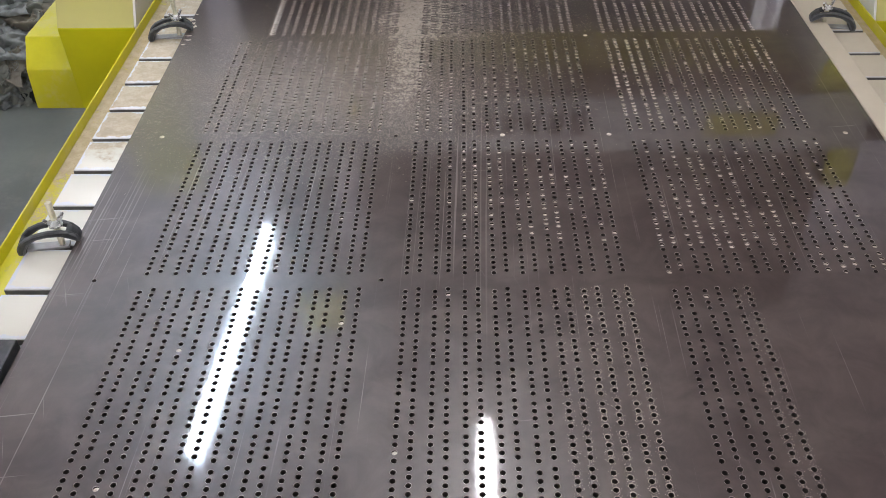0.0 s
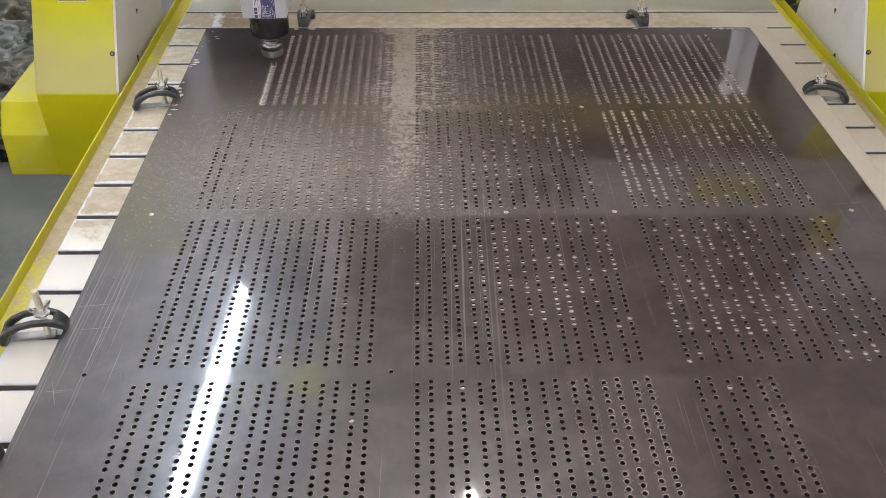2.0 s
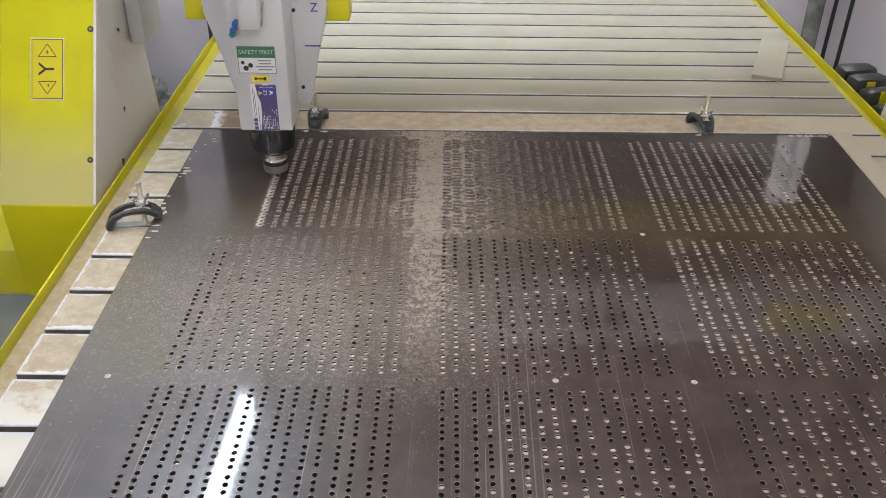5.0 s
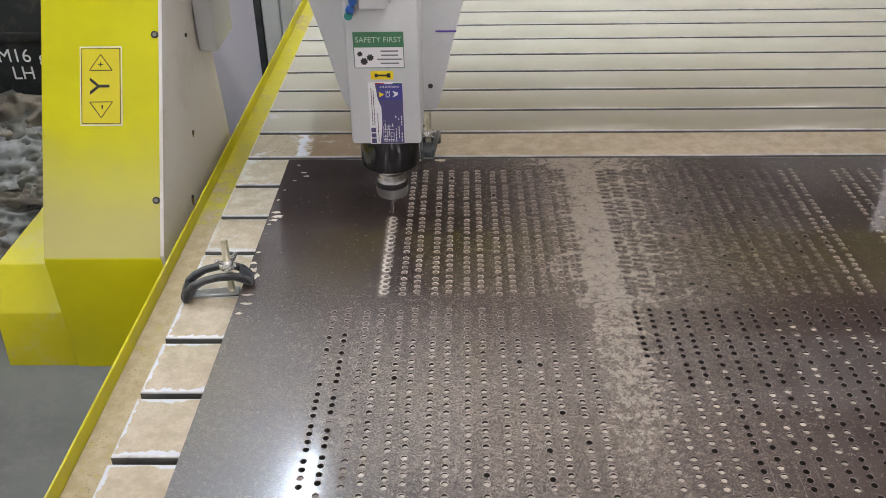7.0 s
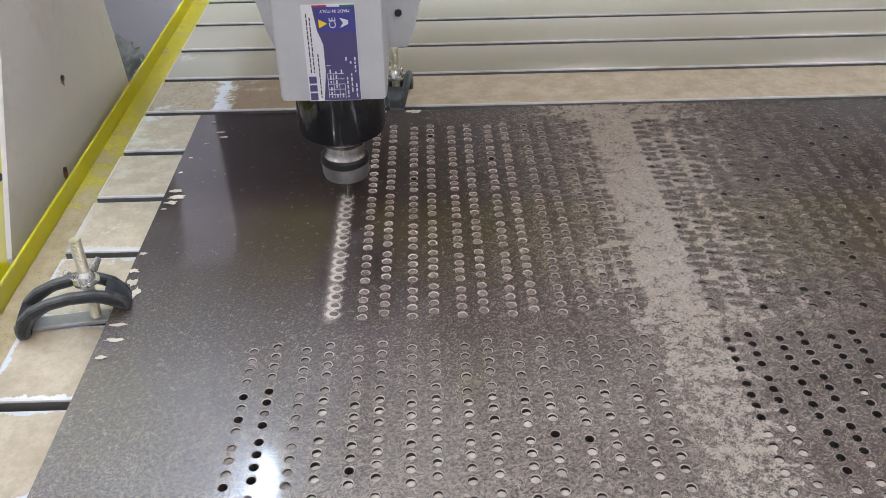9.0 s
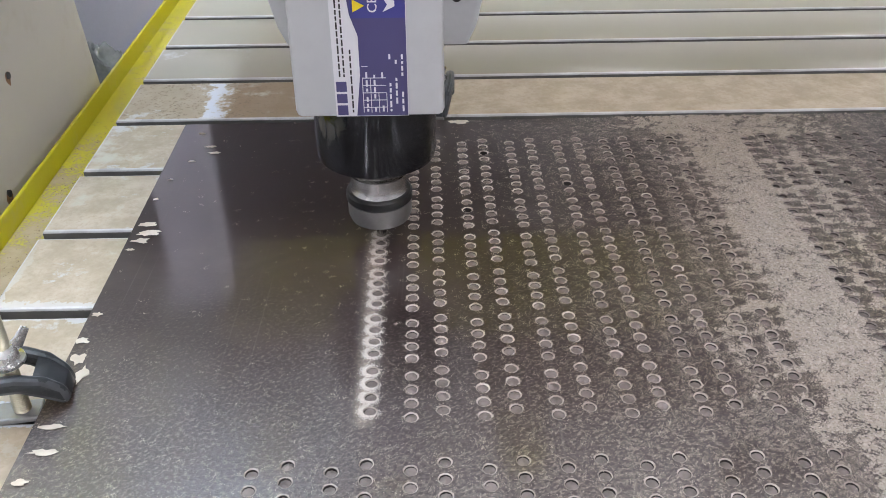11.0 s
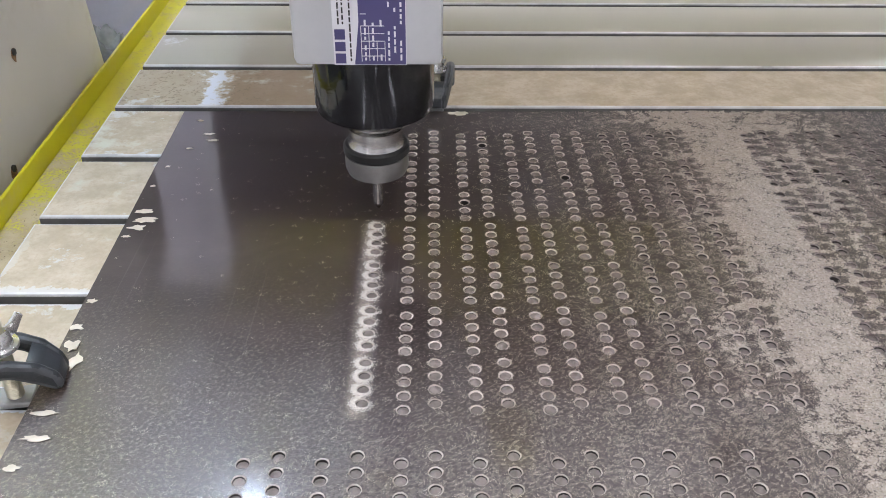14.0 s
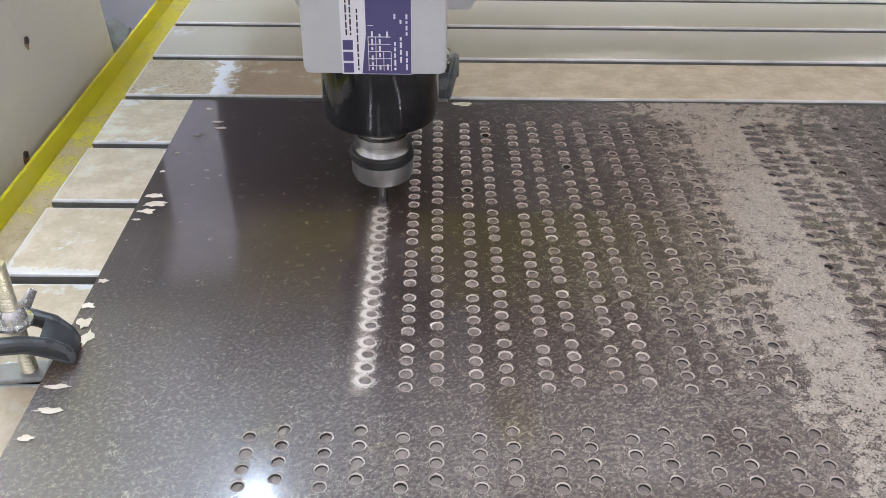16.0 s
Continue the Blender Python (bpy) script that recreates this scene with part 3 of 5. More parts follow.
def sheet():
    verts, faces, slots = [], [], []
    Z, N = SHEET_Z, 12

    def quad(x0, x1, y0, y1, z=Z, slot=0):
        n = len(verts)
        verts.extend([(x0, y0, z), (x1, y0, z), (x1, y1, z), (x0, y1, z)])
        faces.append((n, n + 1, n + 2, n + 3))
        slots.append(slot)

    rng = random.Random(4)

    def cell(x0, x1, y0, y1, cx, cy, r=HOLE_R, rim=RIM_R, rim_slot=1):
        n = len(verts)
        for k in range(N):
            a = 2 * math.pi * (k + 0.5) / N
            c, s = math.cos(a), math.sin(a)
            tx = ((x1 - cx) if c > 0 else (x0 - cx)) / c
            ty = ((y1 - cy) if s > 0 else (y0 - cy)) / s
            t = min(tx, ty)
            verts.append((cx + c * t, cy + s * t, Z))
        jitter = [rng.uniform(0.95, 1.09) for k in range(N)]
        for rr, zz, j in ((rim, Z, 1), (r, Z - 0.0005, 0), (r, BED_Z + 0.001, 0)):
            for k in range(N):
                a = 2 * math.pi * (k + 0.5) / N
                q = rr * (jitter[k] if j else 1)
                verts.append((cx + q * math.cos(a), cy + q * math.sin(a), zz))
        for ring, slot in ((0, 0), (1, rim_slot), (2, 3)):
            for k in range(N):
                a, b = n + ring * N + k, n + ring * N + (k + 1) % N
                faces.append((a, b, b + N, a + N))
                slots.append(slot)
        # corner fillers of the rectangle
        for qx, qy in ((x1, y1), (x0, y1), (x0, y0), (x1, y0)):
            ang = [(k, verts[n + k]) for k in range(N)]
            best = sorted(ang, key=lambda kv: (kv[1][0] - qx) ** 2 + (kv[1][1] - qy) ** 2)
            onx = [k for k, v in best if abs(v[0] - qx) < 1e-7][:1]
            ony = [k for k, v in best if abs(v[1] - qy) < 1e-7][:1]
            if onx and ony and onx[0] != ony[0]:
                m = len(verts)
                verts.append((qx, qy, Z))
                a, b = n + onx[0], n + ony[0]
                va, vb = verts[a], verts[b]
                cross = (va[0] - qx) * (vb[1] - qy) - (va[1] - qy) * (vb[0] - qx)
                faces.append((m, a, b) if cross > 0 else (m, b, a))
                slots.append(0)

    def row_strip(y0, y1, y_pin, pins):
        xs = [0.0]
        for p in pins:
            quad(xs[-1], p - 0.008, y0, y1)
            cell(p - 0.008, p + 0.008, y0, y1, p, y_pin, 0.0030, 0.0036, 4)
            xs.append(p + 0.008)
        quad(xs[-1], SX, y0, y1)

    y_top = 0.0
    W = 7 * PAIR + IN_PAIR
    for j, yb in enumerate(BLOCK_Y):
        hi, lo = yb + 0.010, yb - 0.3285
        row_strip(hi, y_top, yb + 0.018, PIN_X[j])
        x_at = 0.0
        for i, xb in enumerate(BLOCK_X):
            quad(x_at, xb - 0.0095, lo, hi)
            cols = block_columns(i, j)
            bounds = [xb - 0.0095] + [(a[0] + b[0]) / 2 for a, b in zip(cols, cols[1:])] + [xb + W + 0.0095]
            for c, (x, ys) in enumerate(cols):
                a, b, top = bounds[c], bounds[c + 1], hi
                for n, y in enumerate(ys):
                    up = y + PITCH / 2
                    if top - up > 1e-6:
                        quad(a, b, up, top)
                    cell(a, b, y - PITCH / 2, up, x, y, HOLE_R, *hole_rim(i, j, c))
                    top = y - PITCH / 2
                quad(a, b, lo, top)
            x_at = xb + W + 0.0095
        quad(x_at, SX, lo, hi)
        y_top = lo
    quad(0, SX, -SY, y_top)
    # edges and underside
    z0 = BED_Z + 0.001
    n = len(verts)
    ring = [(0, -SY), (SX, -SY), (SX, 0), (0, 0)]
    verts.extend([(x, y, Z) for x, y in ring] + [(x, y, z0) for x, y in ring])
    for k in range(4):
        faces.append((n + k, n + 4 + k, n + 4 + (k + 1) % 4, n + (k + 1) % 4))
        slots.append(2)
    faces.append((n + 7, n + 6, n + 5, n + 4)[::-1])
    slots.append(3)
    s = thing("drilled_sheet", "dark brown phenolic-faced plywood sheet drilled in dotted blocks", "sheet")
    flat_mesh("panel", verts, faces, [FILM, RAW_RIM, PLY, BORE_SHADED, OLD_RIM_GLINT], slots, s)
    # splintered film along the edges
    rng = random.Random(11)
    spots = [(0.010, -0.165, 0.010, 0.0045), (0.012, -0.177, 0.011, 0.0045), (0.010, -0.187, 0.009, 0.004), (0.006, -0.198, 0.005, 0.002), (0.005, -0.270, 0.004, 0.003),
             (0.004, -0.295, 0.006, 0.004), (0.007, -0.312, 0.007, 0.006), (0.013, -0.325, 0.005, 0.010), (0.012, -0.366, 0.010, 0.003), (0.012, -0.384, 0.009, 0.003), (0.008, -0.404, 0.005, 0.003),
             (0.030, -0.045, 0.006, 0.0025), (0.035, -0.056, 0.007, 0.0025), (0.018, -0.020, 0.004, 0.002), (0.020, -0.070, 0.004, 0.0018), (0.010, -0.100, 0.003, 0.002), (0.006, -0.130, 0.003, 0.002)]
    for x in (0.2, 0.235, 0.96, 1.14, 1.155, 1.17, 1.18, 1.19, 1.2, 1.205):
        spots.append((x, -0.005, rng.uniform(0.006, 0.011), rng.uniform(0.003, 0.007)))
    for x, y, rx, ry in spots:
        bm = bmesh.new()
        pts = []
        for k in range(15):
            a = 2 * math.pi * k / 15
            r = rng.uniform(0.40, 0.95)
            pts.append(bm.verts.new((min(max(x + r * rx * math.cos(a), 0.0004), SX - 0.0004), min(y + r * ry * math.sin(a), -0.0004), SHEET_Z + 0.0006)))
        bm.faces.new(pts)
        ext = bmesh.ops.extrude_face_region(bm, geom=bm.faces[:])
        for v in ext["geom"]:
            if isinstance(v, bmesh.types.BMVert):
                v.co.z += 0.0002
        bmesh.ops.recalc_face_normals(bm, faces=bm.faces[:])
        part("edge_chip", bm, CHIP_WOOD, s, "pale splintered patch of bare veneer")
    return s


def dust_map(step=0.0005):
    """How thickly wood dust lies over the sheet, with bare tails blown clear behind the holes."""
    nx, ny = int(SX / step), int(0.9 / step)
    x, y = np.meshgrid((np.arange(nx) + 0.5) * step, -(np.arange(ny) + 0.5) * step, indexing="ij")
    wob = 0.007 * np.sin(y * 17 + 1.0) + 0.004 * np.sin(y * 43 + x * 20)
    fade = np.clip((y + 0.80) / 0.25, 0, 1)
    near = 1 / (1 + np.exp(-(y + 0.385) / 0.014))
    lane = 0.78 * np.exp(-((x + wob - 0.444) / 0.044) ** 4) * (0.60 + 0.40 * near) * fade
    right = 0.60 / (1 + np.exp(-(x - 0.455) / 0.008)) * np.exp(-np.clip(x - 0.495, 0, None) / 0.085) * (0.25 + 0.75 * near) * fade
    left = 0.62 * np.exp(-np.clip(0.42 - x - wob, 0, None) / 0.058) * near * (x < 0.46)
    field = 0.24 * np.exp(-((x + wob - 0.28) / 0.20) ** 2) * np.exp(-((y + 0.57) / 0.14) ** 2)
    thin = 0.0016 * (1 - near) * fade * (x < 0.8)
    d = np.maximum.reduce([lane, right, left, field, thin])
    rs = np.random.RandomState(3)
    for cells, share in ((5, 0.30), (12, 0.30), (45, 0.12)):
        coarse = rs.rand(nx // cells + 2, ny // cells + 2)
        fx, fy = np.arange(nx) / cells, np.arange(ny) / cells
        ix, iy = fx.astype(int), fy.astype(int)
        u, v = (fx - ix)[:, None], (fy - iy)[None, :]
        g = (coarse[ix][:, iy] * (1 - u) * (1 - v) + coarse[ix + 1][:, iy] * u * (1 - v) + coarse[ix][:, iy + 1] * (1 - u) * v + coarse[ix + 1][:, iy + 1] * u * v)
        d *= 1 + share * (g * 2 - 1) * 1.6
    # bare disc and tail at each hole
    for j in (0, 1):
        for i in range(3):
            for hx, ys in block_columns(i, j):
                for hy in ys:
                    r = 10 + rs.randint(0, 7)
                    a0, a1 = max(int(hx / step) - 11, 0), min(int(hx / step) + 2 * r, nx)
                    b0, b1 = max(int(-hy / step) - 11, 0), min(int(-hy / step) + 12, ny)
                    px, py = x[a0:a1, b0:b1] - hx, y[a0:a1, b0:b1] - hy
                    tail = np.exp(-((px - 0.005) / (r * step)) ** 4 - ((py + 0.0006) / 0.0040) ** 4)
                    bare = 1 - (0.93 if j == 0 else 0.6) * tail
                    bare[px ** 2 + py ** 2 < 0.0036 ** 2] = 0
                    d[a0:a1, b0:b1] *= bare
    return np.clip(d, 0, 1.3), step


def flakes(name, x, y, size, z, material, label, seed):
    """Many thin flakes of wood lying at the given places, as one mesh."""
    rs = np.random.RandomState(seed)
    n = len(x)
    r = size * rs.uniform(0.45, 1.0, n)
    a, k, t = rs.uniform(0, math.pi, n), rs.uniform(0.4, 0.85, n), rs.uniform(-0.35, 0.35, n) * r
    c, s = np.cos(a) * r, np.sin(a) * r
    h = z + np.abs(t) + rs.uniform(0, 0.4, n) * size
    v = np.empty((n, 4, 3))
    v[:, 0] = np.stack([x - c, y - s, h - t], 1)
    v[:, 1] = np.stack([x + s * k, y - c * k, h], 1)
    v[:, 2] = np.stack([x + c, y + s, h + t], 1)
    v[:, 3] = np.stack([x - s * k, y + c * k, h], 1)
    me = bpy.data.meshes.new(name)
    me.vertices.add(4 * n)
    me.vertices.foreach_set("co", v.ravel())
    me.loops.add(4 * n)
    me.loops.foreach_set("vertex_index", np.arange(4 * n))
    me.polygons.add(n)
    me.polygons.foreach_set("loop_start", np.arange(n) * 4)
    me.polygons.foreach_set("loop_total", np.full(n, 4))
    me.update(calc_edges=True)
    me.materials.append(material)
    return tagged(new(name, me), label, "sawdust", kind="stuff")


def plug_chance(i, j, c, n, x, y):
    """How likely the hole n of column c in block (i, j) is plugged with dust."""
    v = noise.noise(Vector((x * 9, y * 5, 5.0))) + 0.6 * noise.noise(Vector((x * 30, y * 22, 2.0)))
    if j == 0:
        return (0.985, 0.95, 0.92)[i]
    if j == 1:
        if i == 0:
            return 0.99 if n < 4 else 0.40 if c < 2 else 0.98
        if i == 1:
            if c < 4:
                return 0.9 if n > 7 + c else 0.04
            return 0.03 if n < 3 else 0.62 if v > 0.05 else 0.22 if c < 11 else 0.06
        return 0.92 if c < 4 and n < 24 else (0.9 if v > 0 else 0.2) if c < 8 else 0.45 if n < 12 else 0.08
    if j == 2:
        if i == 0:
            return 0.004
        if i == 1:
            return 0.02 if c < 4 or n > 21 else 0.55 if v > 0.05 else 0.2
        if n > 22:
            return 0.6 if c > 9 else 0.06
        return (0.8 if v > -0.1 else 0.3) if c < 10 and n > 2 else 0.15
    return 0.004


def sawdust():
    rs = np.random.RandomState(5)
    d, step = dust_map()
    flat = np.cumsum(d.ravel())
    # single flakes, and small clumps of five
    pick = np.searchsorted(flat, rs.rand(86000) * flat[-1])
    clump = np.repeat(np.searchsorted(flat, rs.rand(34000) * flat[-1]), 5)
    pick = np.concatenate([pick, clump])
    off = np.concatenate([np.zeros((86000, 2)), rs.normal(0, 1, (len(clump), 2)) * (0.0009, 0.0006)])
    x = (pick // d.shape[1] + rs.rand(len(pick))) * step + off[:, 0]
    y = -(pick % d.shape[1] + rs.rand(len(pick))) * step + off[:, 1]
    clear = d[np.clip((x / step).astype(int), 0, d.shape[0] - 1), np.clip((-y / step).astype(int), 0, d.shape[1] - 1)] > 0
    x, y, pick = x[clear], y[clear], pick[clear]
    thick = d.ravel()[pick]
    # thinly covered parts carry finer dust, and more of it
    fine = np.repeat(np.nonzero(thick < 0.42)[0], 2)
    x = np.concatenate([x, x[fine] + rs.normal(0, 0.0010, len(fine))])
    y = np.concatenate([y, y[fine] + rs.normal(0, 0.0010, len(fine))])
    thick = np.concatenate([thick, thick[fine]])
    flakes("sawdust", x, y, np.where(thick < 0.42, 0.00034, 0.00042 + 0.00103 * np.clip(thick, 0, 1)), SHEET_Z + 0.0002, SAWDUST, "tan sawdust blown over the sheet", 6)
    # fluff thrown to one side of the newest holes
    n = 15000
    pick = rs.choice([BLOCK_Y[0] + h for h in HOLES_Y[12:]], n)
    a, r = rs.normal(radians(208), radians(62), n), 0.0035 + np.abs(rs.normal(0, 0.0014, n))
    x, y = FRESH_COLUMN_X + r * np.cos(a) * 1.12, pick + r * np.sin(a)
    holes = np.array([BLOCK_Y[0] + h for h in HOLES_Y])
    away = np.abs(y[:, None] - holes[None, :]).min(1)
    keep = np.hypot(x - FRESH_COLUMN_X, away) > 0.0033
    flakes("fresh_sawdust", x[keep], y[keep], 0.00045, SHEET_Z + 0.0003, FRESH_DUST, "pale fresh sawdust heaped beside new holes", 7)
    # torn fibres round the holes of the newest block
    spots = [(hx, hy) for c, (hx, ys) in enumerate(block_columns(0, 0)) if c > 3 for hy in ys]
    pick = rs.randint(0, len(spots), 5200)
    a, r = rs.uniform(0, 2 * math.pi, 5200), rs.normal(0.0040, 0.00035, 5200)
    at = np.array(spots)[pick]
    haze = [(hx, hy) for i, c0, c1 in ((1, 10, 15), (2, 4, 5)) for c, (hx, ys) in enumerate(block_columns(i, 3)) if c0 <= c <= c1 for hy in ys]
    pick = rs.randint(0, len(haze), 4200)
    far = rs.normal(0.0050, 0.0011, 4200).clip(0.0039, None)
    b = rs.uniform(0, 2 * math.pi, 4200)
    round_old = np.array(haze)[pick]
    flakes("hole_dust", round_old[:, 0] + far * np.cos(b), round_old[:, 1] + far * np.sin(b), 0.0006, SHEET_Z + 0.0001, SAWDUST, "whitish dust round older holes", 18)
    flakes("rim_fibres", at[:, 0] + r * np.cos(a), at[:, 1] + r * np.sin(a), 0.00055, SHEET_Z + 0.0001, SAWDUST, "fine wood fibres round the drilled holes", 8)
    flakes("flange_dust", rs.normal(-0.098, 0.011, 3200).clip(-0.123, -0.074), rs.uniform(-0.8, 0.6, 3200), 0.0010, FLANGE_Z + 0.0003, FLANGE_DUST, "sawdust lying on the table flange", 9)
    # plugs of dust left in some holes
    rng = random.Random(9)
    heaps = {"packed_sawdust": ([], []), "loose_sawdust": ([], [])}
    for i in range(3):
        for j in range(4):
            for c, (x, ys) in enumerate(block_columns(i, j)):
                for n, y in enumerate(ys):
                    if rng.random() > plug_chance(i, j, c, n if (i, j, c) != (0, 0, 3) else n + 12, x, y):
                        continue
                    deep = (j == 0 and ((i == 0 and c > 11) or (i == 1 and c < 14))) or (i, j) == (0, 1) and (n < 5 or c < 3)
                    pale = not deep and j > 0
                    verts, faces = heaps["loose_sawdust" if pale else "packed_sawdust"]
                    d = rng.uniform(0.0002, 0.0016) if j == 2 else rng.uniform(0.0008, 0.0016) if deep and j else rng.uniform(0.0006, 0.0015) if (i, j) == (0, 1) else rng.uniform(0.0004, 0.0015) if deep else rng.uniform(0.0001, 0.0010) if pale else rng.uniform(0.0001, 0.0007)
                    m = len(verts)
                    verts.append((x + rng.uniform(-0.001, 0.001), y + rng.uniform(-0.001, 0.001), SHEET_Z - d + rng.uniform(-0.0003, 0.0009)))
                    sunk = rng.uniform(0.0006, 0.0024) if pale else 0.0001
                    verts.extend([(x + 0.0031 * math.cos(a * math.pi / 4), y + 0.0031 * math.sin(a * math.pi / 4), SHEET_Z - d - rng.uniform(0.0, 0.0004) - sunk * (0.5 + 0.5 * math.cos(a * math.pi / 4 - 2.2))) for a in range(8)])
                    faces.extend([(m, m + 1 + a, m + 1 + (a + 1) % 8) for a in range(8)])
    verts, faces = heaps["loose_sawdust"]
    for x, j in FILLED_PINS:
        n, y = len(verts), BLOCK_Y[j] + 0.018
        verts.append((x, y, SHEET_Z + 0.0012))
        verts.extend([(x + 0.0042 * math.cos(a * math.pi / 4), y + 0.0042 * math.sin(a * math.pi / 4), SHEET_Z + 0.0002) for a in range(8)])
        faces.extend([(n, n + 1 + a, n + 1 + (a + 1) % 8) for a in range(8)])
    tagged(flat_mesh("packed_sawdust", *heaps["packed_sawdust"], [PACKED]), "grey-brown sawdust packed in the newest holes", "sawdust", kind="stuff")
    tagged(flat_mesh("loose_sawdust", *heaps["loose_sawdust"], [LOOSE_PLUG]), "pale sawdust plugging older holes", "sawdust", kind="stuff")


# ---- clamps ----
def clamp():
    c = thing("hold_down_clamp", "grey cast arched clamp holding the sheet edge", "clamp", group="clamps round the sheet")
    outline = [(-0.058, 0.0), (-0.059, 0.008), (-0.055, 0.018), (-0.045, 0.027), (-0.030, 0.0335), (-0.012, 0.037), (0.006, 0.0365),
               (0.019, 0.032), (0.0275, 0.0235), (0.0295, 0.0145), (0.0255, 0.0125), (0.017, 0.0195), (0.006, 0.0265), (-0.012, 0.0275), (-0.028, 0.0245), (-0.041, 0.0165), (-0.047, 0.007), (-0.049, 0.0)]
    bm = bmesh.new()
    for lo, hi in ((-0.0165, -0.0090), (0.0090, 0.0165)):
        prism(bm, outline, "y", lo, hi, 0.0028)
    prism(bm, [(0.014, 0.022), (0.013, 0.033), (0.020, 0.0300), (0.0272, 0.0230), (0.0290, 0.0150), (0.0250, 0.0130)], "y", -0.0105, 0.0105, 0.001)
    prism(bm, [(-0.0595, 0.0005), (-0.0600, 0.008), (-0.0550, 0.0175), (-0.044, 0.0130), (-0.0485, 0.0005)], "y", -0.0105, 0.0105)
    for v in bm.verts:
        v.co.y *= 1.0 - 0.42 * max(0.0, min(1.0, (v.co.x + 0.004) / 0.034)) ** 1.6
    for f in bm.faces:
        if f.calc_area() < 4e-5 and 0.3 < abs(f.normal.y) < 0.93:
            f.material_index = 1
    part("arch", bm, [CAST, CAST_WORN_HIGHLIGHT], c, "dark grey cast arch with a slot", True)
    part("foot_bar", boxed(-0.050, 0.010, -0.0075, 0.0075, 0.0002, 0.0042, 0.0012), ZINC_DULL, c, "flat dull zinc foot bar")
    bm = bmesh.new()
    prof = []
    z = 0.0005
    while z < 0.0765:
        prof += [(0.0047, z), (0.0041, z + 0.0007)]
        z += 0.0014
    lathe(bm, prof, 12)
    part("stud", bm, ZINC, c, "threaded zinc-plated stud", True)
    part("washer", lathe(bmesh.new(), [(0.010, 0.0378), (0.010, 0.0398)], 20), BRIGHT_ZINC, c, "", True)
    bm = lathe(bmesh.new(), [(0.0075, 0.0398), (0.0068, 0.045), (0.0052, 0.048)], 14)
    for s in (-1, 1):
        prism(bm, [(s * 0.004, 0.041), (s * 0.010, 0.0435), (s * 0.0155, 0.052), (s * 0.0125, 0.0545), (s * 0.008, 0.050), (s * 0.004, 0.048)], "y", -0.0016, 0.0016, 0.0006)
    wing = part("wing_nut", bm, BRIGHT_ZINC, c, "bright wing nut", True)
    wing.rotation_euler[2] = radians(35)
    return c


def slot_dust():
    """Dust caked flush into the slots beside the sheet."""
    verts, faces = [], []
    rng = random.Random(31)
    for n in range(0, 9):
        y = -n * SLAT_PITCH
        ends = 1.262 + rng.uniform(-0.008, 0.016)
        m = len(verts)
        y0, y1, z = y - SLAT_GAP, y + SLAT_GAP, BED_Z - 0.0012
        verts.extend([(1.2205, y0, z), (ends - 0.02, y0, z), (ends, y, z - 0.004), (ends - 0.02, y1, z), (1.2205, y1, z)])
        faces.append((m, m + 1, m + 2, m + 3, m + 4))
    tagged(flat_mesh("slot_dust", verts, faces, [SLOT_DUST]), "tan dust caked in the table slots", "sawdust", kind="stuff")


def clamps():
    first = clamp()
    places = ((-0.0150, -0.343, 9), (-0.0230, -1.000, 8), (1.258, -0.325, 172), (0.216, 0.030, -92), (0.978, 0.030, -84))
    for n, (x, y, turn) in enumerate(places):
        m = pose(x, y, BED_Z, 0, 0, turn)
        if n == 0:
            first.matrix_basis = m
        else:
            copy_thing(first, m)
    plate = boxed(-0.115, -0.003, -1.42, -1.207, BED_Z, BED_Z + 0.022, 0.002)
    tagged(part("steel_plate", plate, CAST), "grey flat steel plate lying beside the sheet", "plate")
    batten = boxed(SX + 0.003, SX + 0.043, -1.75, 0.022, BED_Z, BED_Z + 0.011, 0.0015)
    tagged(part("batten", batten, BATTEN_CREAM), "cream wooden batten along the sheet edge", "batten")
    b = boxed(-0.033, 0.033, -0.14, 0.14, 0, 0.009, 0.0015)
    ob = tagged(part("loose_board", b, SLAT), "small cream offcut board lying on the slats", "board")
    ob.matrix_basis = pose(1.24, 0.448, BED_Z, 0, 0, -21)


# ---- gantry ----
POST_IN, POST_W = 0.150, 0.170


